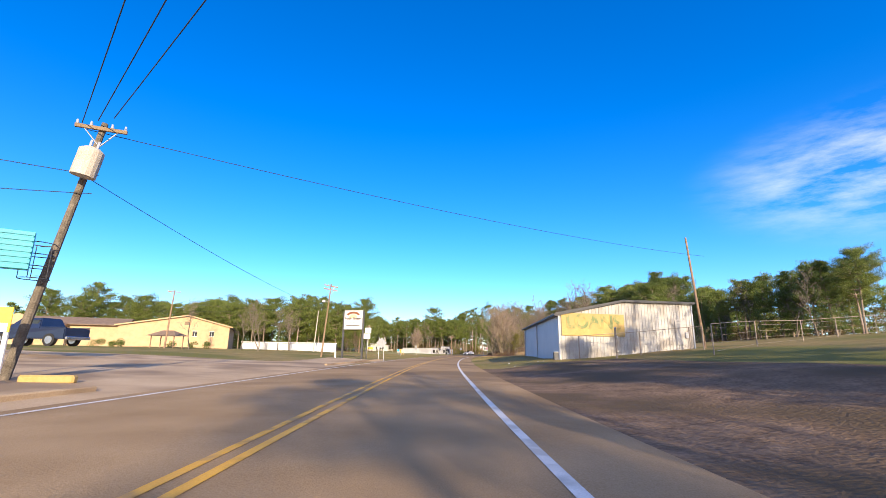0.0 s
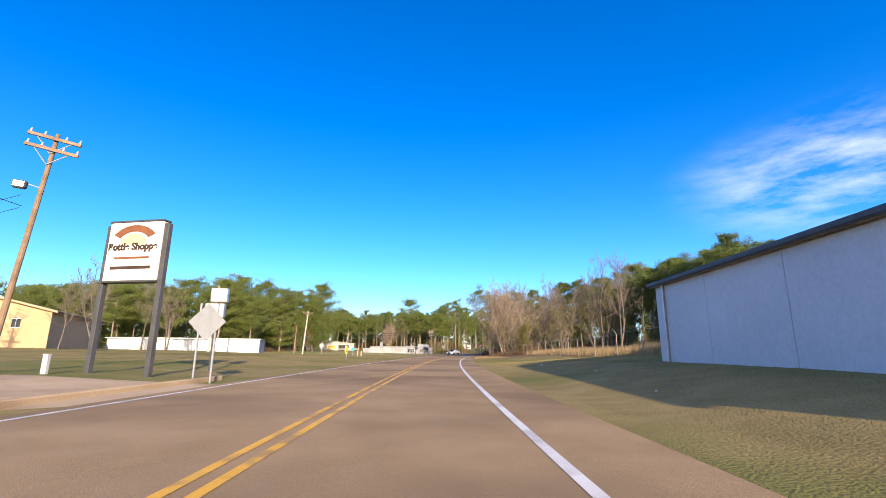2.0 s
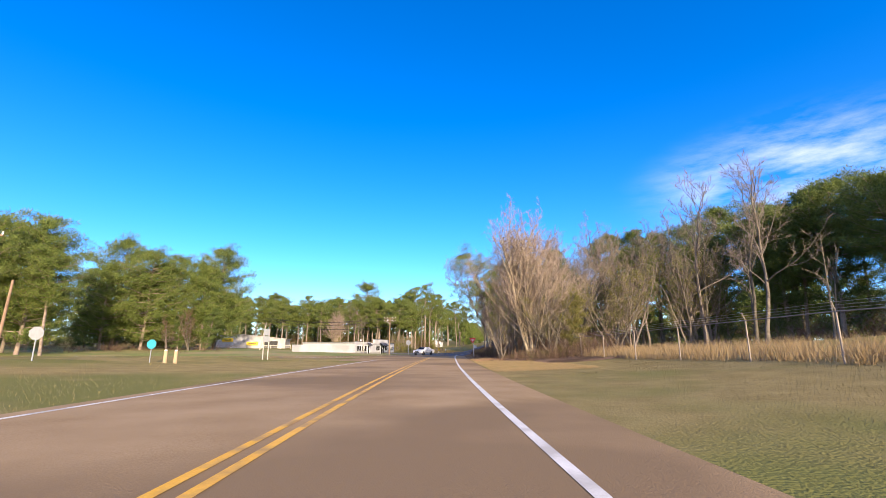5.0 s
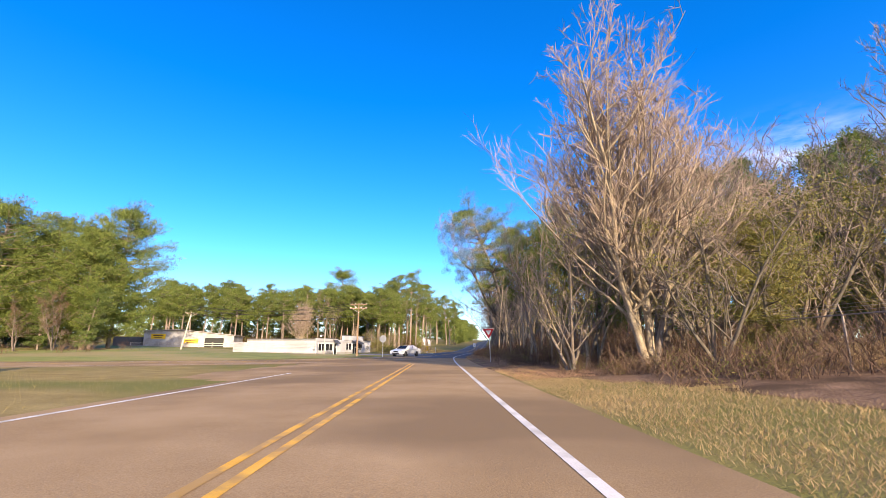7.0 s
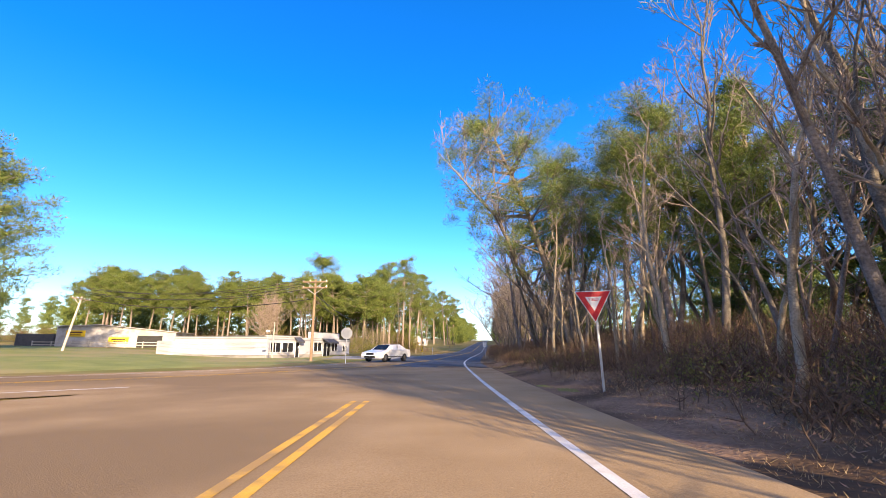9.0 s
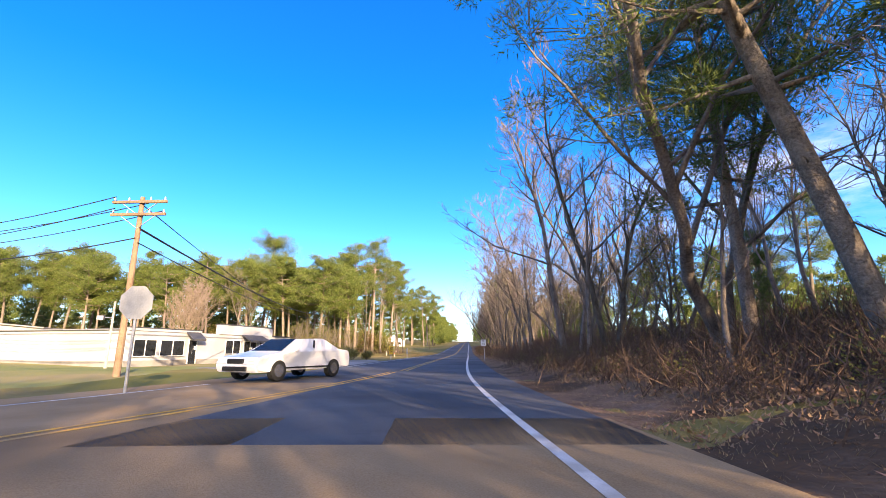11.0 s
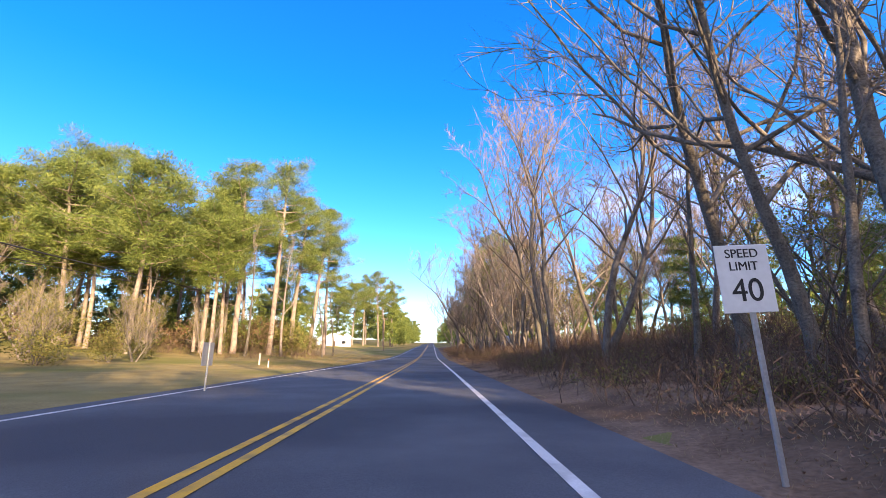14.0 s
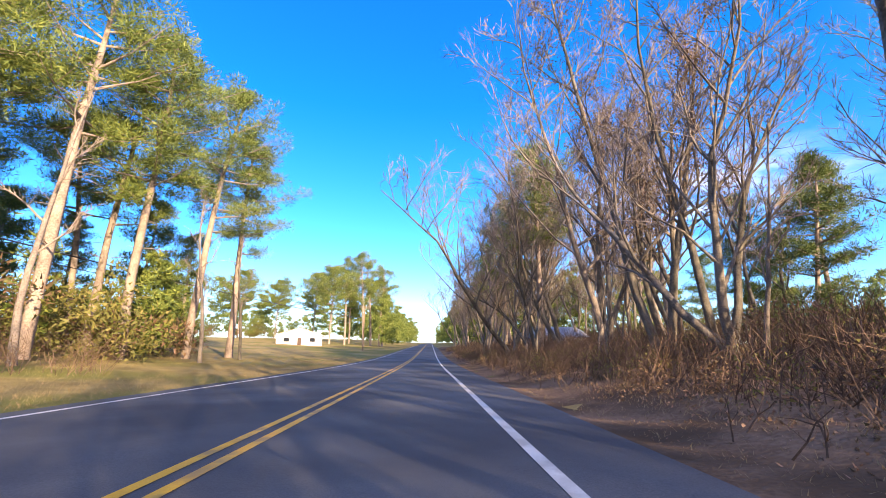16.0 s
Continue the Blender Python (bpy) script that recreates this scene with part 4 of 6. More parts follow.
# brush, leaf litter, tall grass and turf: one mesh each
def brush():
    rr, nr = random.Random(21), np.random.default_rng(21)
    T, leaves, olive = Tubes(), [], []
    spots = []
    for i in range(2000):
        y = rr.uniform(101, 320)
        o = rr.uniform(0, 1)
        spots.append((*side_point(ROAD, y, (6.3 if y > 115 else 8.2) + 9.5 * o), rr.uniform(0.35, 0.75) + 1.4 * o))
    for i in range(120):
        spots.append((rr.uniform(-6, 24), rr.uniform(226, 262), rr.uniform(0.6, 1.5)))
    for i in range(70):
        spots.append((rr.uniform(-85, -25), rr.uniform(138, 162), rr.uniform(0.6, 1.5)))
    for i in range(60):
        spots.append((rr.uniform(44, 54), rr.uniform(40, 115), rr.uniform(0.8, 1.7)))
    z = height(np.array([s[0] for s in spots]), np.array([s[1] for s in spots]))
    for (x, y, s), zz in zip(spots, z):
        for k in range(13):
            a = Vector((x + rr.gauss(0, 0.55), y + rr.gauss(0, 0.55), zz - 0.1))
            d = Vector((rr.gauss(0, 0.35), rr.gauss(0, 0.35), 1))
            ln = s * rr.uniform(0.7, 1.7)
            p = wander(rr, a, d, ln, 3, 0.2)
            T.tube(p, [0.013, 0.01, 0.007, 0.004], 3)
            for e in range(3):
                q = wander(rr, p[1 + e % 2], Vector((rr.gauss(0, 0.7), rr.gauss(0, 0.7), 0.7)), ln * 0.5, 2, 0.25)
                T.sliver(q, 0.009, rr.random() * 3.1)
        tgt = olive if rr.random() < 0.3 else leaves
        tgt.append(blades(nr, np.array((x, y, zz + 0.45 * s)), 0.8 * s, 150, 0.06, 0.02, 0.8))
    tagged(new("brush", mesh_from("brush", T.v, T.f, M_BRAMBLE)), "tangled brown leafless brush under the trees", "brush", kind="stuff")
    tagged(new("brush_leaves", tri_mesh("brush_leaves", np.concatenate(leaves), M_BROWN)), "withered brown leaves in the brush", "brush", kind="stuff")
    tagged(new("brush_leaves", tri_mesh("brush_leaves", np.concatenate(olive), M_OLIVE)), "olive green leaves in the brush", "brush", kind="stuff")


brush()


def grass_mesh(name, pts, hgt, wid, mat, label, seed, lean=0.35, up=0.0):
    nr = np.random.default_rng(seed)
    z = height(pts[:, 0], pts[:, 1]) + up * np.clip(dist_to(ROAD, pts[:, 0], pts[:, 1])[0] - 5.0, 0, 1) + up * 0.4
    n = len(pts)
    a = nr.uniform(0, 6.28, n)
    h = hgt * nr.uniform(0.5, 1.3, n)
    w = wid * nr.uniform(0.7, 1.3, n)
    dx, dy = np.cos(a) * w, np.sin(a) * w
    tip = np.c_[pts[:, 0] + nr.normal(0, lean, n) * h, pts[:, 1] + nr.normal(0, lean, n) * h, z + h]
    v = np.stack([np.c_[pts[:, 0] - dx, pts[:, 1] - dy, z - 0.02], np.c_[pts[:, 0] + dx, pts[:, 1] + dy, z - 0.02], tip], axis=1).reshape(-1, 3)
    tagged(new(name, tri_mesh(name, v, mat)), label, "grass", kind="stuff")


def along(seed, n, y0, y1, o0, o1):
    nr = np.random.default_rng(seed)
    d = np.gradient(ROAD, axis=0)
    d /= np.linalg.norm(d, axis=1)[:, None]
    ys = nr.uniform(y0, y1, n)
    bx = np.interp(ys, ROAD[:, 1], ROAD[:, 0])
    tx, ty = np.interp(ys, ROAD[:, 1], d[:, 0]), np.interp(ys, ROAD[:, 1], d[:, 1])
    o = o0 + (o1 - o0) * nr.random(n)
    return np.c_[bx + ty * o, ys - tx * o]


def clumped(seed, pts, k, r):
    nr = np.random.default_rng(seed)
    return np.repeat(pts, k, axis=0) + nr.normal(0, r, (len(pts) * k, 2))


grass_mesh("turf", np.concatenate([along(1, 70000, -6, 104, 4.8, 18), along(2, 34000, 40, 108, -22, -5.4), along(3, 30000, 205, 265, -14, -5.2)]), 0.045, 0.009, M_TURF, "short mixed winter turf on the verges", 1, 0.8)
grass_mesh("verge_grass", np.concatenate([along(4, 42000, 86, 114, 4.9, 10.5), along(5, 12000, 205, 270, -9, -5.2)]), 0.075, 0.009, M_DRY, "matted dry tan grass on the verge", 2, 1.0)
grass_mesh("bank_grass", along(8, 30000, 110, 290, 4.8, 7.2), 0.07, 0.008, M_DRY, "thin dry grass on the leafy bank", 5, 1.0, 0.075)
nrg = np.random.default_rng(77)
fx = nrg.uniform(0, 1, 1500)
fence_side = np.c_[15.4 + fx * 5.0 + nrg.uniform(0.2, 6, 1500), 38 + fx * 74]
grass_mesh("tall_dry_grass", clumped(6, fence_side, 18, 0.18), 0.75, 0.014, M_DRY, "tall dry tan grass along the fence", 3)
grass_mesh("leaf_litter", along(7, 80000, 106, 285, 4.9, 10.5), 0.03, 0.026, M_LITTER, "fallen brown leaves on the bank", 4, 1.5, 0.08)

# ---------------------------------------------------------------- metal warehouse on the right
def front_frame(ax, ay, bx, by, z):
    """Matrix with origin at a, x along a-b, y going back to the left of that line."""
    u = Vector((bx - ax, by - ay, 0)).normalized()
    return Matrix(((u.x, -u.y, 0, ax), (u.y, u.x, 0, ay), (0, 0, 1, z), (0, 0, 0, 1)))


def corrugated(bm, x0, x1, top, z0, y, pitch=0.3, depth=0.04):
    """A ribbed metal sheet in x, z at y with a sloping top edge: top(x)."""
    xs = []
    x = x0
    while x < x1 - 1e-6:
        for f, d in ((0, 0), (0.62, 0), (0.7, -depth), (0.92, -depth)):
            if x + f * pitch < x1:
                xs.append((x + f * pitch, d))
        x += pitch
    xs.append((x1, 0))
    pa = None
    for xx, d in xs:
        a, b = bm.verts.new((xx, y + d, z0)), bm.verts.new((xx, y + d, top(xx)))
        if pa:
            bm.faces.new((pa[0], a, b, pa[1]))
        pa = (a, b)


def warehouse():
    m = front_frame(8.25, 8.1, 20.1, 10.8, 0.3)
    W, L, z0 = 12.2, 23.6, 0.3
    ob = thing("warehouse", m, "white ribbed metal warehouse with faded yellow sign", "warehouse")
    top = lambda x: 3.7 + (1.2 * x / 5.7 if x < 5.7 else 1.2 + 0.05 * (x - 5.7) / 6)
    bm = bmesh.new()
    corrugated(bm, 0, W, top, z0, 0)
    part("front_wall", bm, M_METALW, ob, "ribbed white metal gable wall")
    bm = prism([(0.02, z0), (W - 0.02, z0), (W - 0.02, top(W) - 0.02), (5.7, 4.88), (0.02, 3.68)], 0.06, L)
    part("body", bm, M_METALW, ob)
    for k in range(6):
        part("panel", boxes(((-0.03, L * (k + 0.5) / 6, (z0 + 3.6) / 2), (0.04, L / 6 - 0.02, 3.3))), M_PANEL_SHADE, ob, "smooth white metal side panel, blued as in shade")
    bm = prism([(-0.25, 3.62), (-0.25, 3.8), (5.7, 5.03), (W + 0.2, 5.08), (W + 0.2, 4.92), (5.7, 4.89)], -0.22, L + 0.2)
    part("roof", bm, M_METALR, ob, "low grey metal roof")
    bm = prism([(-0.32, 3.6), (-0.32, 3.86), (5.7, 5.08), (W + 0.26, 5.13), (W + 0.26, 4.95), (5.7, 4.9), (-0.1, 3.68)], -0.3, -0.23)
    part("gable_trim", bm, M_TRIM, ob, "dark trim along the roof edge")
    part("gutter", boxes(((-0.34, L / 2, 3.72), (0.16, L + 0.4, 0.17)), bevel=0.03), M_TRIM, ob, "dark gutter")
    for y in (11.9, 22.8):
        part("downpipe", boxes(((-0.12, y, 1.95), (0.12, 0.1, 3.4)), bevel=0.02), M_GALV, ob)
    part("corner_trim", boxes(((0.0, -0.03, 2.0), (0.14, 0.1, 3.4)), bevel=0.02), M_GALV, ob)
    part("corner_trim", boxes(((W, -0.03, 2.55), (0.14, 0.1, 4.7)), bevel=0.02), M_GALV, ob)
    bn = part("banner", boxes(((2.95, -0.09, 3.02), (5.5, 0.05, 1.75)), bevel=0.01), M_BANNER, ob, "faded yellow painted sign board")
    letters("lettering", "LOANS", 1.5, pose(2.95, -0.13, 3.2, 90, 0, 0), M_GREENP, bn, "faded green lettering", bold=0.05)
    part("door", boxes(((10.9, -0.07, 2.6), (0.95, 0.08, 2.0)), bevel=0.02), M_METALW, ob, "plain white steel door")
    part("meter_box", boxes(((11.45, -0.14, 2.4), (0.3, 0.2, 0.45)), bevel=0.02), M_GALV, ob)
    part("plinth", boxes(((W / 2, 0.1, 0.05), (W - 0.1, 0.16, 0.7)), ((0.1, L / 2, 0.05), (0.12, L - 0.2, 0.7)), bevel=0.01), M_DIRT, ob, "stained concrete footing")
    skew = Matrix(((1, 0.3, 0, 0), (0, 0.97, 0, 0), (0, 0, 1, 0), (0, 0, 0, 1)))
    for c in ob.children:
        c.data.transform(skew)
    sh = thing("electric_box", Matrix.Translation((7.8, 7.6, hz(7.8, 7.6))), "small dark utility box beside the warehouse corner", "utility box")
    part("case", boxes(((0, 0, 0.25), (0.35, 0.3, 0.6)), bevel=0.03), M_TRIM, sh)
    part("lid", boxes(((0, 0, 0.57), (0.4, 0.34, 0.06)), bevel=0.015), M_GALV, sh)


warehouse()


# ---------------------------------------------------------------- chain-link fences
def chain_fence(points, hgt, label, arms=True, group="chain-link fences", spacing=3.4, mesh_step=0.22, wires=0):
    pts = smooth(points, spacing)
    keep = [pts[0]]
    for p in pts[1:]:
        if np.linalg.norm(p - keep[-1]) > spacing * 0.8:
            keep.append(p)
    base = thing("chain_link_fence", Matrix.Translation((*keep[0], hz(*keep[0]))), label, "fence", group)
    o = Vector((keep[0][0], keep[0][1], hz(*keep[0])))
    zs = [hz(*p) for p in keep]
    P = [Vector((p[0], p[1], z)) - o for p, z in zip(keep, zs)]
    for p in P:
        sp = [(p + Vector((0, 0, -0.2)), p + Vector((0, 0, hgt)), 0.04)]
        if arms:
            sp.append((p + Vector((0, 0, hgt)), p + Vector((-0.22, -0.1, hgt + 0.32)), 0.025))
        part("post", rods(*sp, sides=6), M_FPOST, base)
    bm = bmesh.new()
    for a, b in zip(P, P[1:]):
        rod(bm, a + Vector((0, 0, hgt)), b + Vector((0, 0, hgt)), 0.022, sides=5)
    part("top_rail", bm, M_FPOST, base)
    if arms:
        bm = bmesh.new()
        for k in range(3):
            for a, b in zip(P, P[1:]):
                d = Vector((-0.07 * (k + 1), -0.03 * (k + 1), hgt + 0.1 * (k + 1)))
                rod(bm, a + d, b + d, 0.006, sides=3)
        part("barbed_wire", bm, M_GALV, base)
    if wires:
        for k in range(wires):
            bm = bmesh.new()
            for a, b in zip(P, P[1:]):
                d = Vector((0, 0, hgt * (k + 0.4) / wires))
                rod(bm, a + d, b + d, 0.009, sides=4)
            part("wire", bm, M_FPOST, base, "rusty strand of wire")
        return base
    bm = bmesh.new()
    for a, b in zip(P, P[1:]):
        n = max(2, int((b - a).length / mesh_step))
        up = Vector((0, 0, hgt - 0.08))
        rise = int(hgt / mesh_step)
        for i in range(-rise, n):
            for s in (0, 1):
                f0, f1 = i / n, (i + rise) / n
                lo, hi = max(0, f0), min(1, f1)
                if hi <= lo:
                    continue
                h0, h1 = (lo - f0) / (f1 - f0), (hi - f0) / (f1 - f0)
                if s:
                    h0, h1 = 1 - h0, 1 - h1
                p, q = a.lerp(b, lo) + up * h0, a.lerp(b, hi) + up * h1
                w = Vector((0, 0, 0.0035))
                bm.faces.new([bm.verts.new(v) for v in (p - w, q - w, q + w, p + w)])
    part("wire_mesh", bm, M_FPOST, base, "weathered diamond wire mesh")
    return base


chain_fence([(15.0, 34), (16.0, 50), (16.9, 62), (18.4, 80), (19.2, 95), (21.5, 112)], 1.75, "rusty chain-link fence with barbed wire arms", spacing=4.4)
chain_fence([(9.4, 7.0), (13.7, 6.4), (17.9, 5.6), (18.8, 9.0)], 1.7, "low chain-link fence before the warehouse", False)
chain_fence([(15.2, -0.1), (22.1, 6.1), (30.5, 12.4), (48.3, 20.2)], 1.8, "old yard fence with dark posts and sagging wires", False, spacing=6.4, wires=4)
gp = thing("gate_post", Matrix.Translation((11.4, 5.0, hz(11.4, 5.0))), "grey steel gate post at the yard entrance", "post")
part("shaft", rods(((0, 0, -0.2), (0, 0, 2.1), 0.07), sides=10), M_FPOST, gp)
part("cap", rods(((0, 0, 2.1), (0, 0, 2.16), 0.11, 0.05), sides=10), M_GALV, gp)
part("hinge", boxes(((0.1, 0, 1.5), (0.1, 0.06, 0.12)), ((0.1, 0, 0.5), (0.1, 0.06, 0.12)), bevel=0.01), M_GALV, gp)


# ---------------------------------------------------------------- utility poles and cables
def utility_pole(x, y, hgt, label, arms=(0.35,), arm_w=2.0, lean=(0, 0), arm_rz=0, mat=None, lamp=False, transformer=False, r=0.14, arm_tilt=0):
    ob = thing("utility_pole", Matrix.Translation((x, y, hz(x, y))) @ Euler((radians(lean[1]), radians(lean[0]), radians(arm_rz))).to_matrix().to_4x4(), label, "utility pole", "utility poles")
    part("shaft", rods(((0, 0, -0.4), (0, 0, hgt), r, r * 0.65), sides=10), mat or M_WOOD, ob)
    for k, d in enumerate(arms):
        tilt = Matrix.Translation((0, 0, hgt - d)) @ Matrix.Rotation(radians(arm_tilt), 4, "Y") @ Matrix.Translation((0, 0, d - hgt))
        ca = part("crossarm", boxes(((0, -0.14, hgt - d), (arm_w, 0.1, 0.12)), bevel=0.01), M_WOOD, ob)
        ca.matrix_basis = tilt
        for xx in (-0.46, -0.2, 0.2, 0.46):
            part("insulator", rods(((xx * arm_w, -0.14, hgt - d + 0.06), (xx * arm_w, -0.14, hgt - d + 0.2), 0.05, 0.03), sides=8), M_GALV, ca)
        part("brace", rods(((-0.35 * arm_w, -0.14, hgt - d), (0, -0.1, hgt - d - 0.6), 0.02), ((0.35 * arm_w, -0.14, hgt - d), (0, -0.1, hgt - d - 0.6), 0.02), sides=5), M_GALV, ca)
    if transformer:
        tr = part("transformer", rods(((0.1, -0.5, hgt - 2.0), (0.1, -0.5, hgt - 1.15), 0.34, 0.34), ((0.1, -0.5, hgt - 1.15), (0.1, -0.5, hgt - 1.05), 0.34, 0.2), sides=16), M_GREYW, ob, "dull tan drum transformer")
        part("bushing", rods(((0.0, -0.5, hgt - 1.05), (0.0, -0.5, hgt - 0.8), 0.04), ((0.2, -0.5, hgt - 1.05), (0.2, -0.5, hgt - 0.8), 0.04), sides=8), M_GALV, tr)
        part("bracket", boxes(((0.05, -0.15, hgt - 1.3), (0.1, 0.2, 0.1)), ((0.05, -0.15, hgt - 1.85), (0.1, 0.2, 0.1))), M_GALV, ob)
    if lamp:
        lm = part("floodlight", boxes(((-0.62, -0.1, hgt * 0.75), (0.42, 0.22, 0.3)), bevel=0.04), M_TRIM, ob, "dark box floodlight")
        part("lens", boxes(((-0.62, -0.22, hgt * 0.75), (0.34, 0.02, 0.22)), bevel=0.005), M_LAMPG, lm)
        part("bracket", rods(((0, 0, hgt * 0.75), (-0.5, -0.05, hgt * 0.76), 0.025), sides=6), M_GALV, ob)
    return ob


def cable(name, a, b, sag, r=0.012, segs=20, label="thin black sagging overhead cable", group="overhead cables"):
    a, b = Vector(a), Vector(b)
    pts = [a.lerp(b, i / segs) - Vector((0, 0, sag * 4 * (i / segs) * (1 - i / segs))) for i in range(segs + 1)]
    t = Tubes()
    t.tube(pts, [r] * len(pts), 4)
    tagged(new(name, mesh_from(name, t.v, t.f, M_CABLE, True)), label, "cable", group)


utility_pole(-15.2, 29.0, 8.9, "weathered wooden utility pole with twin crossarms beside a sign", (0.25, 0.7), 1.7, (4, 0), 20, lamp=True, r=0.115, arm_tilt=5)
utility_pole(-29.5, 78.5, 9.3, "pale wooden utility pole on the grass", (), lean=(3, 0), mat=M_GREYW)
utility_pole(-19.0, 88.4, 6.9, "leaning pale wooden utility pole near the stop sign", (0.3,), 1.5, lean=(4, 0), mat=M_GREYW)
utility_pole(-22.1, 95.1, 4.98, "short brown wooden post", (), lean=(2, 0), r=0.11)
utility_pole(21.6, 11.9, 9.65, "slim dark wooden pole behind the warehouse", (), lean=(-4, 0), r=0.12)
utility_pole(-24.6, 169.2, 6.2, "leaning pale wooden utility pole", (0.3,), 1.8, (9, 0), 10, M_GREYW)
utility_pole(3.8, 155.0, 7.4, "utility pole with crossarms beside the shop forecourt", (0.25, 0.8), 2.4, (0, 0), -15, transformer=False)
utility_pole(-1.8, 166.6, 4.14, "short pole with a lamp before the shop", (), lean=(0, 0), mat=M_GREYW, lamp=True, r=0.09)
utility_pole(-43.0, 44.0, 9.0, "wooden utility pole before the tan building", (0.3,), 1.8, (2, 0), 15)
utility_pole(41.8, 298.1, 8.61, "distant utility pole by the highway", (0.3,), 1.6)
utility_pole(-13.4, -13.8, 8.25, "leaning wooden pole with drum transformer and crossarm", (0.25,), 1.4, (9, 3), 25, M_BARK, transformer=True, r=0.14, arm_tilt=-10)
utility_pole(-1.6, 258.0, 11.49, "wooden utility pole among the pines", (0.3,), 1.6)

cable("cable", (-12.5, -13.9, 6.5), (-15.2, 29.0, 6.2), 0.5)
cable("cable", (-15.2, 28.9, 6.6), (-41.8, 39.7, 6.5), 0.5)
cable("cable", (-15.2, 28.9, 6.1), (-43.0, 44.0, 8.6), 0.7)
cable("cable", (-12.4, -13.9, 7.9), (22.7, 12.4, 9.8), 0.5)
for k in range(3):
    cable("cable", (-12.6 + 0.5 * k, -13.9, 8.1 + 0.1 * k), (21 + 3 * k, -50, 10.0), 0.5, 0.014)
cable("cable", (-11.9, -13.7, 6.4), (-41.0, -31.4, 8.5), 0.6)
cable("cable", (-12.0, -13.7, 5.8), (-40.9, -23.1, 6.5), 0.6)
for dz, s in ((0.1, 1.0), (-0.4, 1.1)):
    for k in (-1, 1):
        cable("cable", (3.8 + 0.9 * k, 154.8, 7.2 + dz), (-23.7 + 0.6 * k, 169.2, 7.7 + dz), s, 0.026)
cable("cable", (3.8, 154.9, 5.6), (-23.9, 169.2, 6.6), 1.0, 0.035)
cable("cable", (3.8, 154.9, 7.1), (-0.5, 257.6, 10.9), 1.2, 0.024)
cable("cable", (3.9, 154.9, 6.0), (7.6, 225.6, 7.8), 1.0, 0.045)
cable("cable", (7.6, 225.6, 7.8), (41.8, 298.1, 7.5), 0.9, 0.045)
cable("cable", (3.9, 154.9, 5.4), (7.6, 225.6, 7.1), 1.0, 0.025)
cable("cable", (7.6, 225.6, 7.1), (41.8, 298.1, 6.6), 0.9, 0.025)
utility_pole(7.5, 225.6, 10.29, "wooden utility pole at the edge of the pines", (), r=0.13)


# ---------------------------------------------------------------- signs
def posts(parent, xs, hgt, mat, s=0.06, y=0.05):
    for x in xs:
        part("post", boxes(((x, y, hgt / 2 - 0.1), (s, s, hgt + 0.2)), bevel=0.008), mat, parent)


def polygon_plate(n, r, rot, thick, sx=1.0, sz=1.0):
    bm = bmesh.new()
    pts = [(math.cos(rot + 2 * math.pi * i / n) * r * sx, math.sin(rot + 2 * math.pi * i / n) * r * sz) for i in range(n)]
    return prism(pts, -thick / 2, thick / 2, bm)


def raised(bm, dy, dz):
    bmesh.ops.translate(bm, verts=bm.verts, vec=(0, dy, dz))
    return bm


def facing(x, y, rz, z=None):
    return Matrix.Translation((x, y, hz(x, y) if z is None else z)) @ Matrix.Rotation(radians(rz), 4, "Z")


def shop_sign():
    ob = thing("pylon_sign", facing(-11.8, 30.5, -14) @ Matrix.Scale(1.22, 4), "white roadside shop sign on two dark posts", "sign")
    posts(ob, (-1.08, 1.08), 4.75, M_TRIM, 0.17, 0.0)
    part("cabinet", boxes(((0, 0, 3.85), (2.0, 0.3, 1.95)), bevel=0.03), M_SIGNW, ob)
    for z in (4.84, 2.86):
        part("frame_rail", boxes(((0, 0, z), (2.05, 0.34, 0.06)), bevel=0.01), M_TRIM, ob)
    face = part("face", boxes(((0, -0.158, 3.85), (1.9, 0.01, 1.85))), M_SIGNW, ob, "white printed sign face")
    bm = bmesh.new()
    for i in range(9):
        a0, a1 = math.pi * (0.18 + 0.64 * i / 9), math.pi * (0.18 + 0.64 * (i + 1) / 9)
        q = [(math.cos(a) * r, -0.168, 4.02 + math.sin(a) * r * 0.75) for a, r in ((a0, 0.62), (a1, 0.62), (a1, 0.92), (a0, 0.92))]
        bm.faces.new([bm.verts.new(p) for p in q])
    part("arch_band", bm, M_ARCH, face, "brown arched band")
    bm = bmesh.new()
    bm.faces.new([bm.verts.new((math.cos(math.pi * i / 14) * 0.5, -0.166, 4.05 + math.sin(math.pi * i / 14) * 0.38)) for i in range(15)])
    part("sun_disc", bm, M_DISC, face, "pale peach half disc")
    letters("lettering", "Bottle Shoppe", 0.32, pose(0, -0.176, 3.98, 90, 0, 0), M_RUST, face, "dark brown shop lettering", bold=0.012)
    part("text_bar", boxes(((0, -0.166, 3.62), (1.3, 0.006, 0.07))), M_ARCH, face)
    part("text_bar", boxes(((0, -0.166, 3.3), (1.5, 0.006, 0.1))), M_RUST, face)
    wp = thing("bollard", facing(-13.6, 29.4, 0), "short white wooden post beside the sign", "post")
    part("shaft", boxes(((0, 0, 0.3), (0.17, 0.17, 0.7)), bevel=0.02), M_SIGNW, wp)
    part("cap", boxes(((0, 0, 0.66), (0.19, 0.19, 0.04)), bevel=0.01), M_SIGNW, wp)


shop_sign()


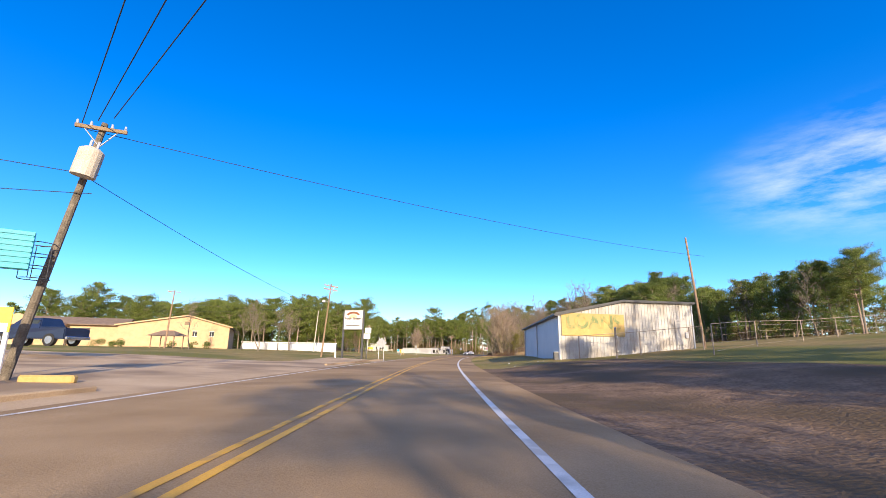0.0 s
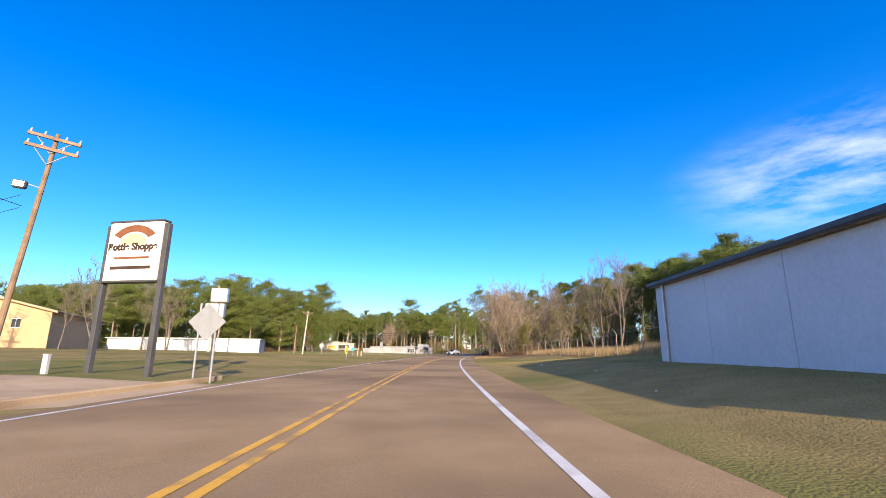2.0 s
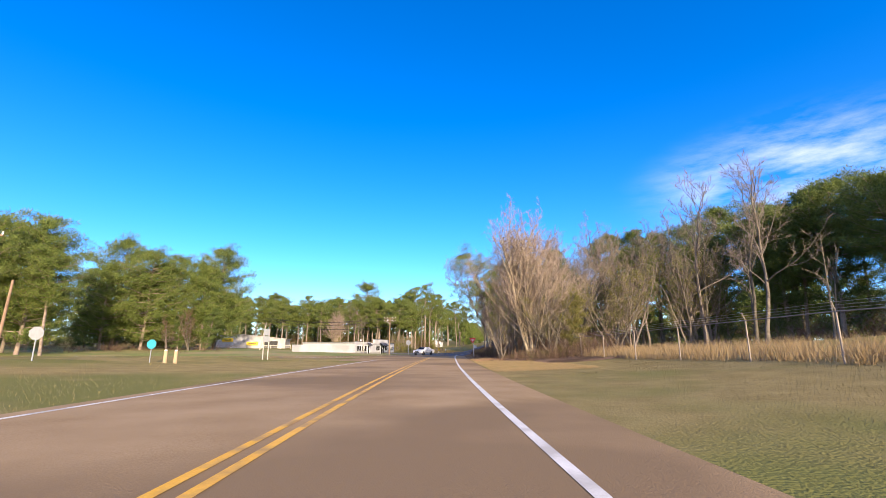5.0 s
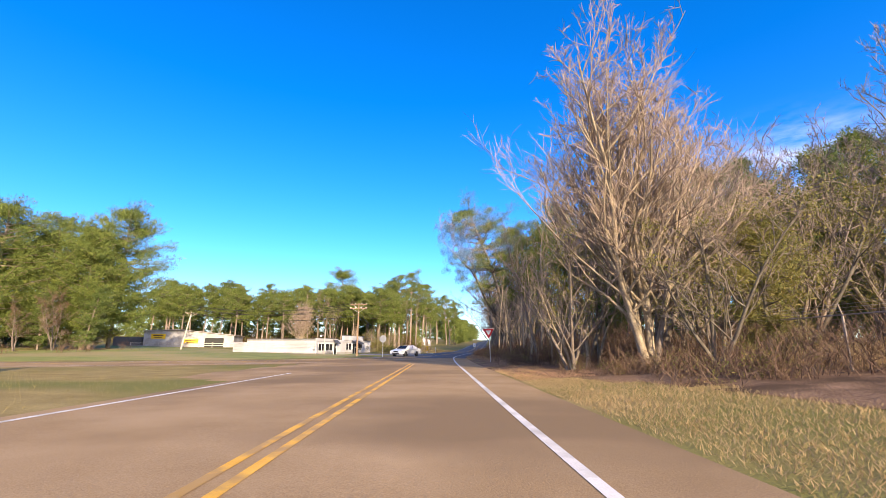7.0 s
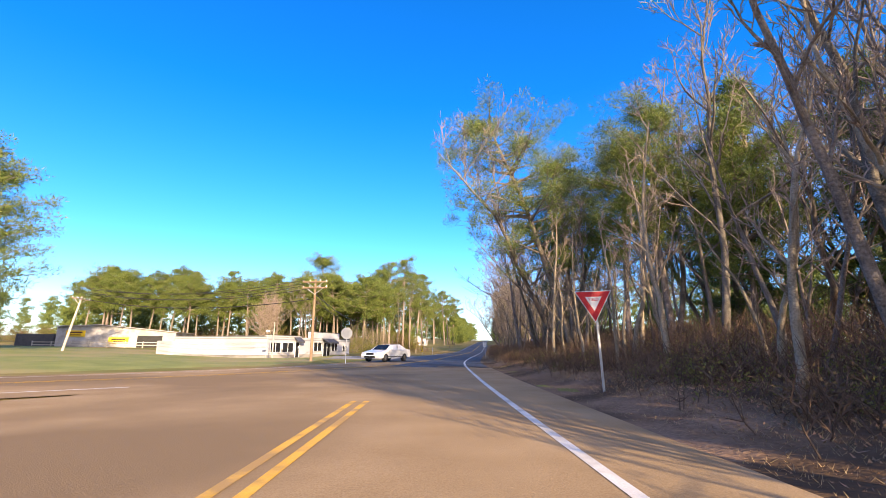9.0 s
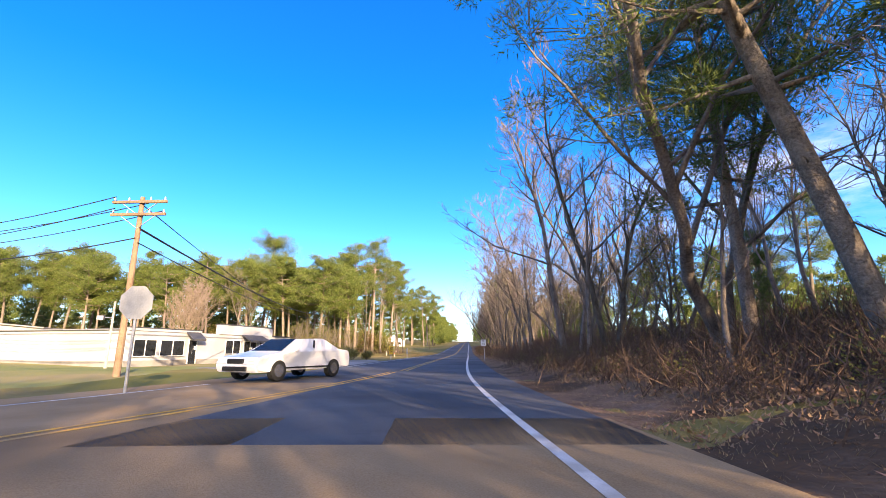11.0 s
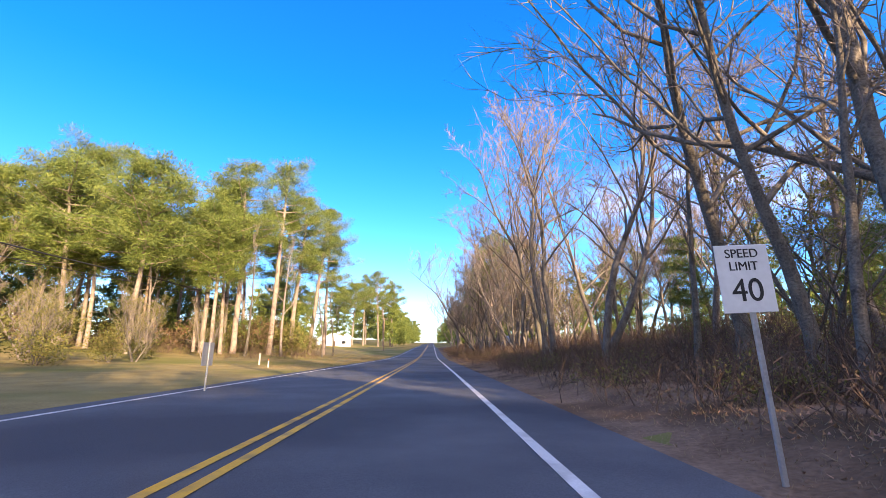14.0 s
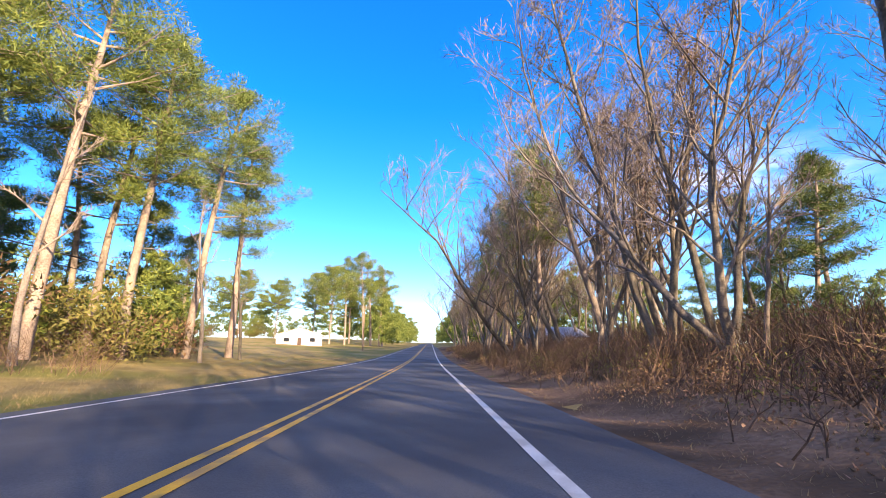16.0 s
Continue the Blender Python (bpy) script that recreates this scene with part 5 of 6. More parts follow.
def box_sign():
    ob = thing("box_sign", facing(-10.9, 36.2, 8) @ Matrix.Scale(1.08, 4), "two white box signs on one dark pole", "sign")
    part("pole", rods(((0, 0, -0.2), (0, 0, 2.8), 0.06), sides=8), M_TRIM, ob)
    for z, dx, w in ((3.5, 0.1, 0.74), (2.78, -0.04, 0.84)):
        bx = part("cabinet", boxes(((dx, 0, z), (w, 0.35, 0.66)), bevel=0.03), M_GALV, ob)
        part("panel", boxes(((dx, -0.18, z), (w - 0.1, 0.01, 0.56)), ((dx, 0.18, z), (w - 0.1, 0.01, 0.56))), M_SIGNW, bx)


box_sign()


def diamond_sign(x, y, rz):
    ob = thing("diamond_sign", facing(x, y, rz), "grey back of a diamond road sign on posts", "road sign")
    posts(ob, (-0.3, 0.3), 2.7, M_GALV, 0.06, 0.06)
    part("plate", raised(polygon_plate(4, 0.66, 0, 0.012), 0, 2.05), M_DULL, ob, "bare grey aluminium plate")
    part("bracket", boxes(((0, 0.03, 2.3), (0.75, 0.03, 0.05)), ((0, 0.03, 1.8), (0.75, 0.03, 0.05))), M_GALV, ob)




diamond_sign(-7.95, 28.7, -4)


def route_sign():
    ob = thing("route_sign", facing(-7.6, 104.2, -10), "dull grey backs of route signs on two posts", "road sign")
    posts(ob, (-0.2, 0.24), 2.6, M_GREYW, 0.08, 0.06)
    for z, h, w in ((2.35, 0.55, 0.5), (1.75, 0.5, 0.62)):
        pl = part("plate", boxes(((0.02, 0, z), (w, 0.012, h)), bevel=0.004), M_DULL, ob, "bare grey sign plate")
        part("brace", boxes(((0.02, 0.02, z), (w * 0.9, 0.02, 0.04)), bevel=0.004), M_GALV, pl)


route_sign()


def octagon_sign(x, y, rz, h, r, label):
    ob = thing("stop_sign", facing(x, y, rz), label, "road sign")
    posts(ob, (0,), h + r * 0.8, M_GALV, 0.06, 0.05)
    part("plate", raised(polygon_plate(8, r, math.pi / 8, 0.012), 0, h), M_DULL, ob, "grey back of the sign plate")
    part("back_brace", boxes(((0, 0.02, h + 0.15), (r, 0.02, 0.04)), ((0, 0.02, h - 0.15), (r, 0.02, 0.04))), M_GALV, ob)
    return ob


octagon_sign(-16.3, 89.8, 5, 1.5, 0.38, "grey back of a stop sign by the side road")
octagon_sign(7.2, 147.5, -12, 2.3, 0.46, "pale back of a stop sign beside the forecourt")


def chevron(x, y, rz, h, label, w=0.42, hh=0.62):
    ob = thing("chevron_sign", facing(x, y, rz), label, "road sign", "chevron markers")
    posts(ob, (0,), h + hh / 2, M_GALV, 0.05, 0.04)
    pl = part("plate", boxes(((0, 0, h), (w, 0.012, hh)), bevel=0.004), M_SIGNY, ob, "yellow reflective plate")
    bm = bmesh.new()
    k = w / 2 - 0.02
    for z in (-0.28, -0.08, 0.12):
        q = [(-k, -0.009, h + z), (k, -0.009, h + z + 0.12), (k, -0.009, h + z + 0.21), (-k, -0.009, h + z + 0.09)]
        bm.faces.new([bm.verts.new(p) for p in q])
    part("stripes", bm, M_BLACK, pl, "black slanted stripes")


chevron(-8.7, 66.3, -8, 1.05, "yellow and black striped marker in the grass", 0.22, 0.8)
chevron(17.3, 184.6, -14, 1.1, "yellow and black striped marker beside the highway", 0.36, 0.85)


def yield_sign():
    ob = thing("yield_sign", facing(14.5, 122.3, -12) @ Matrix.Rotation(radians(-2), 4, "Y"), "red and white triangular yield sign on a steel post", "road sign")
    part("post", boxes(((0.05, 0.05, 1.0), (0.06, 0.04, 2.4)), bevel=0.01), M_GALV, ob)
    h = 2.4
    tri = lambda r: [(math.cos(a) * r, math.sin(a) * r) for a in (math.pi / 6, math.pi * 5 / 6, -math.pi / 2)]
    part("plate", raised(prism(tri(0.53), -0.006, 0.006), 0, h - 0.26 + 0.15), M_SIGNW, ob, "white bordered plate")
    bm = bmesh.new()
    o, i = tri(0.50), tri(0.24)
    ov = [bm.verts.new((x, -0.01, z + h - 0.11)) for x, z in o]
    iv = [bm.verts.new((x, -0.01, z + h - 0.11)) for x, z in i]
    for k in range(3):
        j = (k + 1) % 3
        bm.faces.new((ov[k], ov[j], iv[j], iv[k]))
    part("border", bm, M_SIGNR, ob, "red triangular border")
    letters("lettering", "YIELD", 0.1, pose(0, -0.012, h - 0.06, 90, 0, 0), M_SIGNR, ob, "red lettering", 0.003)


yield_sign()


def speed_sign():
    ob = thing("speed_limit_sign", facing(26.3, 179.7, -16) @ Matrix.Rotation(radians(-3), 4, "Y"), "white speed limit sign on a steel post", "road sign")
    part("post", boxes(((0.03, 0.03, 0.92), (0.05, 0.035, 2.3)), bevel=0.008), M_GALV, ob)
    pl = part("plate", boxes(((0, 0, 1.83), (0.5, 0.01, 0.63)), bevel=0.004), M_SIGNW, ob, "white rectangular plate")
    for t, s, z in (("SPEED", 0.116, 2.06), ("LIMIT", 0.116, 1.94), ("40", 0.3, 1.71)):
        letters("lettering", t, s, pose(0, -0.008, z, 90, 0, 0), M_BLACK, pl, "black lettering", 0.003)


speed_sign()


def roadside_posts():
    """Two squat pale posts and a small teal sign where the side roads meet."""
    for x in (-10.7, -10.1):
        b = thing("bollard", facing(x, 92.6, 8), "squat pale concrete post beside the side road", "post", "posts by the side road")
        part("shaft", rods(((0, 0, -0.2), (0, 0, 0.75), 0.12, 0.1), sides=10), M_CONC, b)
        part("cap", rods(((0, 0, 0.75), (0, 0, 0.82), 0.11, 0.05), sides=10), M_SIGNW, b)
    t = thing("small_sign", facing(-11.5, 92.4, -6), "small teal sign on a thin post", "road sign")
    part("post", boxes(((0, 0.03, 0.5), (0.05, 0.05, 1.4)), bevel=0.008), M_GALV, t)
    part("plate", raised(polygon_plate(8, 0.3, math.pi / 8, 0.012), 0, 1.1), M_TEAL, t, "teal octagonal plate")


roadside_posts()
for x, y in ((20.1, 208.6),):
    mk = thing("marker_post", facing(x, y, -14), "thin white marker post with an orange top", "post")
    part("shaft", boxes(((0, 0, 0.22), (0.06, 0.02, 0.6)), bevel=0.005), M_SIGNW, mk)
    part("top_band", boxes(((0, 0, 0.46), (0.07, 0.03, 0.12)), bevel=0.006), M_REDP, mk)
bs = thing("road_sign", facing(19.8, 190.6, 60), "small grey road sign on a thin post in grass", "road sign")
part("post", boxes(((0, -0.03, 0.6), (0.05, 0.04, 1.5)), bevel=0.008), M_GALV, bs)
part("plate", boxes(((0, 0, 1.02), (0.42, 0.012, 0.62)), bevel=0.004), M_DULL, bs, "bare aluminium plate")
bp = thing("wooden_post", facing(19.2, 212.6, 0), "grey wooden post at the field edge", "post")
part("shaft", boxes(((0, 0, 0.35), (0.12, 0.12, 0.9)), bevel=0.015), M_GREYW, bp)
part("cap", boxes(((0, 0, 0.81), (0.13, 0.13, 0.02)), bevel=0.01), M_GREYW, bp)


# ---------------------------------------------------------------- white shop
def shop():
    m = front_frame(-4.0, 174.0, 5.6, 195.4, -0.15)
    W, D, H = 23.45, 14.5, 2.75
    ob = thing("shop", m, "long low white block shop with dark awning", "shop")
    part("wall", boxes(((W / 2, D / 2, H / 2 - 0.2), (W, D, H + 0.4)), bevel=0.02), M_WALLW, ob)
    part("parapet", boxes(((14.8, 0.12, 3.2), (9.0, 0.5, 0.95)), bevel=0.02), M_WALLW, ob, "white raised parapet over the entrance")
    part("parapet", boxes(((4.0, 0.1, 2.82), (7.8, 0.4, 0.22)), bevel=0.02), M_WALLW, ob, "low white parapet")
    part("coping", boxes(((14.8, 0.12, 3.71), (9.15, 0.62, 0.09)), bevel=0.015), M_TRIM, ob, "dark metal coping")
    part("coping", boxes(((4.0, 0.1, 2.97), (7.95, 0.52, 0.07)), bevel=0.015), M_TRIM, ob, "dark metal coping")
    part("coping", boxes(((21.4, 0.1, 2.79), (4.1, 0.5, 0.08)), bevel=0.015), M_TRIM, ob, "dark metal coping")
    part("coping", boxes(((-0.02, D / 2, 2.79), (0.4, D, 0.09)), bevel=0.015), M_DULL, ob, "grey metal coping")
    part("band", boxes(((W / 2, -0.03, 2.42), (W, 0.06, 0.1)), ((-0.03, D / 2, 2.5), (0.06, D, 0.08)), bevel=0.01), M_DULL, ob, "grey band course")
    part("base_course", boxes(((W / 2, -0.02, 0.1), (W, 0.05, 0.6)), ((-0.02, D / 2, 0.05), (0.05, D, 0.7)), bevel=0.01), M_CONC2, ob, "grey base course")

    def window(x, w, z0, z1, n):
        wn = part("window", boxes(((x, -0.05, (z0 + z1) / 2), (w, 0.03, z1 - z0))), M_GLASS, ob, "dark shop window")
        fr = bmesh.new()
        box(fr, (x, -0.08, z1 + 0.03), (w + 0.12, 0.08, 0.07), 0.01)
        box(fr, (x, -0.09, z0 - 0.03), (w + 0.16, 0.12, 0.07), 0.01)
        for k in range(n + 1):
            box(fr, (x - w / 2 + w * k / n, -0.08, (z0 + z1) / 2), (0.06, 0.08, z1 - z0), 0.01)
        part("frame", fr, M_SIGNW, wn, "white window frame")

    window(1.8, 2.2, 0.75, 2.0, 2)
    window(4.6, 2.6, 0.75, 2.0, 2)
    window(12.5, 2.3, 0.85, 2.15, 2)
    window(17.85, 1.8, 0.85, 2.1, 2)
    window(21.6, 1.6, 0.85, 1.75, 3)
    for x, w in ((6.9, 1.0), (15.3, 2.2)):
        dr = part("door", boxes(((x, -0.05, 1.03), (w, 0.04, 2.06)), bevel=0.01), M_GLASS, ob, "dark glass door")
        fr = bmesh.new()
        for k in range(1 + round(w)):
            box(fr, (x - w / 2 + w * k / round(w), -0.08, 1.06), (0.08, 0.1, 2.12), 0.01)
        box(fr, (x, -0.08, 2.13), (w + 0.1, 0.1, 0.08), 0.01)
        part("frame", fr, M_SIGNW, dr, "white door frame")
        part("handle", rods(((x - 0.12, -0.16, 0.9), (x - 0.12, -0.16, 1.3), 0.02), sides=6), M_CHROME, dr)
        part("notice", boxes(((x + 0.3, -0.075, 1.4), (0.25, 0.006, 0.3))), M_SIGNW, dr, "white paper notice")
    rotm = Matrix(((0, 1, 0, 0), (1, 0, 0, 0), (0, 0, 1, 0), (0, 0, 0, 1)))
    for x0, x1, out, lab in ((13.7, 17.3, 1.2, "dark fabric door awning"), (6.0, 7.7, 0.8, "small dark fabric awning")):
        bm = prism([(-0.06, 2.75), (-0.1, 2.8), (-out, 2.2), (-out, 2.0), (0.05 - out, 2.0), (0.05 - out, 2.16)], x0, x1)
        bmesh.ops.transform(bm, matrix=rotm, verts=bm.verts)
        bmesh.ops.recalc_face_normals(bm, faces=bm.faces)
        part("awning", bm, M_TRIM, ob, lab)
    part("lean_to", boxes(((1.8, D + 1.5, 0.9), (3.6, 3.0, 2.6)), bevel=0.02), M_WALLW, ob, "low white extension")


shop()


def metal_shed():
    ob = thing("shed", front_frame(-45.0, 202.0, -26.0, 203.5, 0.9) @ Matrix.Scale(1.13, 4), "grey metal shed with yellow painted signs", "shed")
    W, D = 16.7, 10
    part("wall", prism([(0, 0), (W, 0), (W, 2.6), (6, 3.6), (0, 3.3)], 0, D), M_METALW, ob, "pale grey metal wall")
    part("roof", prism([(-0.3, 3.3), (-0.3, 3.42), (6, 3.75), (W + 0.3, 2.7), (W + 0.3, 2.58), (6, 3.62)], -0.4, D + 0.3), M_METALR, ob, "low grey metal roof")
    # black sheet and solid dark box stand in for the shade inside open bays
    part("bay_opening", boxes(((13.0, -0.02, 1.05), (3.6, 0.06, 2.0)), bevel=0.01), M_BLACK, ob, "black sheet for the shade inside an open bay")
    part("bay_opening", boxes(((-3.0, 2.0, 1.1), (5.0, 3.0, 2.2)), bevel=0.02), M_TRIM, ob, "solid dark box for the shade inside a lean-to bay")
    for x, w, z in ((2.6, 2.6, 2.3), (8.6, 2.8, 1.3)):
        sg = part("sign_board", boxes(((x, -0.06, z), (w, 0.06, 0.95)), bevel=0.01), M_SIGNY, ob, "yellow sign board")
        part("text_bar", boxes(((x, -0.1, z + 0.15), (w * 0.7, 0.008, 0.22)), ((x, -0.1, z - 0.22), (w * 0.55, 0.008, 0.14))), M_RUST, sg)
    fe = thing("board_fence", front_frame(-45, 196.5, -23, 197.5, hz(-33, 197)), "low grey rail fence before the shed", "fence")
    for k in range(9):
        part("post", boxes(((k * 2.7, 0, 0.5), (0.12, 0.12, 1.2)), bevel=0.015), M_GREYW, fe)
    for z in (0.45, 0.9):
        part("rail", boxes(((10.8, -0.08, z), (21.6, 0.05, 0.14)), bevel=0.01), M_GREYW, fe)


metal_shed()


# ---------------------------------------------------------------- storage sheds, tan hall, shelter
def storage():
    m = front_frame(-51.0, 90.6, -28.2, 95.3, 0.95)
    W, D, H = 23.3, 8, 1.95
    ob = thing("storage_shed", m, "long low white storage building with roll-up doors", "storage building")
    part("wall", boxes(((W / 2, D / 2, H / 2 - 0.35), (W, D, H + 0.7)), bevel=0.02), M_WALLW, ob)
    part("roof", prism([(-0.2, H), (W + 0.2, H), (W + 0.2, H + 0.1), (W / 2, H + 0.16), (-0.2, H + 0.1)], -0.25, D + 0.25), M_METALW, ob, "flat white metal roof")
    part("eave_trim", boxes(((W / 2, -0.27, H - 0.02), (W + 0.4, 0.05, 0.16)), bevel=0.01), M_SIGNW, ob)
    for k in range(8):
        dr = part("roller_door", boxes(((1.5 + k * 2.9, -0.03, 0.85), (2.2, 0.05, 1.65)), bevel=0.01), M_SIGNW, ob, "white ribbed roller door")
        part("slats", boxes(*[((1.5 + k * 2.9, -0.062, 0.2 + 0.27 * s), (2.1, 0.02, 0.03)) for s in range(6)]), M_GALV, dr)


storage()


def tan_hall():
    m = front_frame(-64.7, 64.4, -46.0, 71.9, 2.6)
    W, D = 20.1, 26
    ob = thing("hall", m, "low tan brick hall with shingled gable roof", "building")
    part("wall", prism([(0, -1.8), (W, -1.8), (W, 3.0), (W * 0.6, 5.0), (0, 2.9)], 0, D), M_TAN, ob, "tan brick gable wall")
    part("roof", prism([(-0.6, 2.75), (-0.6, 2.95), (W * 0.6, 5.28), (W + 0.6, 3.05), (W + 0.6, 2.85), (W * 0.6, 5.05)], -0.5, D + 0.5), M_ROOF, ob, "brown shingle roof")
    part("fascia", prism([(-0.65, 2.72), (-0.65, 2.98), (W * 0.6, 5.33), (W + 0.65, 3.08), (W + 0.65, 2.83), (W * 0.6, 5.08)], -0.56, -0.5), M_TAN, ob, "tan fascia boards")
    for x in (13.6, 16.8):
        w = part("window", boxes(((x, -0.03, 1.5), (0.8, 0.06, 1.0)), bevel=0.01), M_GLASS, ob)
        part("frame", boxes(((x, -0.06, 2.04), (0.95, 0.07, 0.08)), ((x, -0.06, 0.96), (0.95, 0.07, 0.08)), ((x, -0.06, 1.5), (0.05, 0.07, 1.0)), bevel=0.01), M_SIGNW, w)
    part("vent", boxes(((12.0, -0.04, 3.6), (1.0, 0.06, 0.7)), bevel=0.01), M_ROOF, ob, "dark louvred gable vent")
    part("wing", boxes(((-9.5, 9.5, 0.6), (19, 9, 4.8)), bevel=0.02), M_TAN, ob, "tan brick side wing")
    part("wing_roof", prism([(4, 2.85), (4, 3.0), (9.5, 4.6), (15, 3.0), (15, 2.85), (9.5, 4.4)], -19.5, 0.5), M_ROOF, ob, "brown shingle wing roof")
    wr = ob.children[-1]
    wr.matrix_basis = Matrix(((0, 1, 0, 0), (1, 0, 0, 0), (0, 0, 1, 0), (0, 0, 0, 1)))
    part("portico_roof", boxes(((-14, 3.2, 2.75), (9, 4.2, 0.5)), bevel=0.04), M_TAN, ob, "tan portico canopy")
    for x in (-18, -15.4, -12.6, -10):
        part("column", boxes(((x, 1.6, 1.1), (0.5, 0.5, 3.0)), bevel=0.05), M_TAN, ob)
    part("portico_gable", prism([(-18.4, 2.95), (-14.4, 2.95), (-15.2, 4.2), (-16.4, 4.6), (-17.6, 4.2)], 1.2, 1.9), M_TAN, ob, "curved tan gable front")
    part("doorway", boxes(((-14, 5.0, 0.95), (2.2, 0.1, 2.1)), bevel=0.01), M_GLASS, ob, "dark glazed entrance")
    for x in (-17, -11.4):
        part("wing_window", boxes(((x, 4.97, 1.2), (1.1, 0.1, 1.2)), bevel=0.01), M_GLASS, ob)
    sh = thing("picnic_shelter", facing(-46.6, 50.6, -5), "small open timber shelter with hipped roof", "shelter")
    for x in (-2, 2):
        for y in (-1.2, 1.2):
            part("post", boxes(((x, y, 1.0), (0.14, 0.14, 2.2)), bevel=0.02), M_WOOD, sh)
    bm = bmesh.new()
    v = [bm.verts.new(p) for p in ((-2.6, -1.8, 2.05), (2.6, -1.8, 2.05), (2.6, 1.8, 2.05), (-2.6, 1.8, 2.05), (-1.0, 0, 2.95), (1.0, 0, 2.95))]
    for f in ((0, 1, 5, 4), (1, 2, 5), (2, 3, 4, 5), (3, 0, 4), (3, 2, 1, 0)):
        bm.faces.new([v[i] for i in f])
    part("roof", bm, M_ROOF, sh)


tan_hall()


def bush(x, y, s, mat, label, seed):
    nr = np.random.default_rng(seed)
    c = [blades(nr, np.array((nr.normal(0, 0.3), nr.normal(0, 0.3), 0.5 + 0.25 * nr.normal())) * s, 0.5 * s, 300, 0.12 * max(1, 0.5 * s), 0.035 * max(1, 0.6 * s)) for _ in range(5)]
    ob = thing("bush", Matrix.Translation((x, y, hz(x, y))), label, "bush", "bushes")
    cr = new("crown", tri_mesh("crown", np.concatenate(c), mat))
    cr.parent = ob
    part("woody_base", rods(*[((0, 0, -0.1), (nr.normal(0, 0.25) * s, nr.normal(0, 0.25) * s, 0.6 * s), 0.03, 0.01) for _ in range(5)], sides=5), M_BARK, ob)


for k, (x, y, s) in enumerate(((-54.4, 51.0, 1.29), (-56.5, 52.0, 1.07), (-50.2, 58.3, 1.27), (-48.0, 61.3, 1.07), (-59.1, 52.0, 1.40), (-46.2, 62.4, 1.18))):
    bush(x, y, s, M_NEEDLE2, "clipped dark green shrub by the hall", 300 + k)
for k, (x, y, s) in enumerate(((5.9, 205.0, 2.4), (8.0, 201.6, 2.3), (9.4, 204.8, 1.9), (8.4, 207.8, 2.3), (10.8, 209.8, 1.6), (10.6, 216.0, 1.7))):
    bush(x, y, s, M_OLIVE, "rounded green bush beside the shop", 320 + k)
for x, y, s in ((-45.1, 54.9, 0.64), (-38.2, 68.7, 0.74), (-36.4, 74.8, 0.64), (-34.9, 77.9, 0.65), (-41.4, 67.6, 0.55)):
    plant("bare_tree", trng.choice(B_MED), x, y, s, "small spreading leafless ornamental tree", "trees by the hall")
for x, y, s in ((-76.6, 115.0, 0.92), (-83.5, 100.9, 0.92), (-95.9, 94.7, 0.91), (-100.9, 90.0, 0.89), (-66.4, 115.8, 0.88), (-57.3, 121.5, 0.89)):
    plant("pine_tree", trng.choice(P_BROAD), x, y, s, LO, "trees by the hall")


plant("pine_tree", P_WIDE[0], -95.7, 99.1, 1.08, "broad round green pine behind the hall", "trees by the hall")
plant("pine_tree", P_WIDE[1], -91.3, 105.2, 0.98, "broad round green pine behind the hall", "trees by the hall")
# pines leaning into the junction, and green trees deep in the roadside woods
for x, y, s, rz in ((24.6, 137.5, 0.85, 40), (29.5, 133.5, 0.8, 250)):
    plant("pine_tree", P_NEAR[int(y) % 2], x, y, s, LO, G1, rz=rz)
for y, o, s in ((172, 27, 0.62), (184, 30, 0.7), (198, 26, 0.66), (207, 31, 0.8), (215, 24, 0.7), (224, 29, 0.85), (236, 25, 0.8), (246, 30, 0.9)):
    x, yy = side_point(ROAD, y, o)
    plant("pine_tree", P_FULL[y % 3], x, yy, s, LF, G2, rz=y * 37 % 360)
plant("bare_tree", B_LEAN[0], 32.5, 183.6, 1.05, "leafless tree leaning out over the road verge", G2, rz=-10)
# pale bark and twigs stand in for sunlight on these stems
B_SAPLING = [plain_meshes(bare_tree(151 + k, 9, 8, 0.6, 0.3, 0.0, False, 1, 0.14), bark=M_PALE, twigs=M_PTWIG) for k in range(2)]
for k in range(18):
    x, y = side_point(ROAD, 110 + k * 1.9, 8.0 + 2.6 * (k * 7 % 5) / 4)
    plant("sapling", B_SAPLING[k % 2], x, y, 0.6 + 0.5 * (k * 5 % 7) / 6, "thin leafless sapling, pale as if sunlit, at the wood's edge", "saplings in the roadside brush", rz=k * 77, tilt=(k * 5 % 9) * 3 - 14)
plant("pine_tree", P_NEAR[0], -5.5, 239.0, 1.5, LO, G6, rz=70)
for x, y, s in ((-14.0, 254.0, 0.9), (-3.0, 256.0, 0.8), (4.0, 257.0, 0.95), (10.0, 258.5, 0.8), (16.0, 257.0, 0.9), (20.5, 255.0, 0.75)):
    plant("pine_tree", P_FULL[int(y) % 3], x, y, s, LF, G6, rz=x * 53 % 360)
for k, (x, y, s) in enumerate(((12.3, 185.5, 1.3), (11.0, 188.6, 1.6), (13.4, 189.0, 1.2), (14.8, 186.9, 0.9), (9.6, 191.4, 1.9))):
    bush(x, y, s, M_OLIVE, "straggling green bush in dry grass beside the shop", 340 + k)


# ---------------------------------------------------------------- corner lot: pickup, sign frame, price board
def wheel(parent, x, y, z, r, w):
    ty = part("wheel", rods(((x, y - w / 2, z), (x, y + w / 2, z), r), sides=20), M_RUBBER, parent, "black tyre")
    part("rim", rods(((x, y - w / 2 - 0.01, z), (x, y + w / 2 + 0.01, z), r * 0.62), sides=16), M_CHROME, ty, "silver rim")


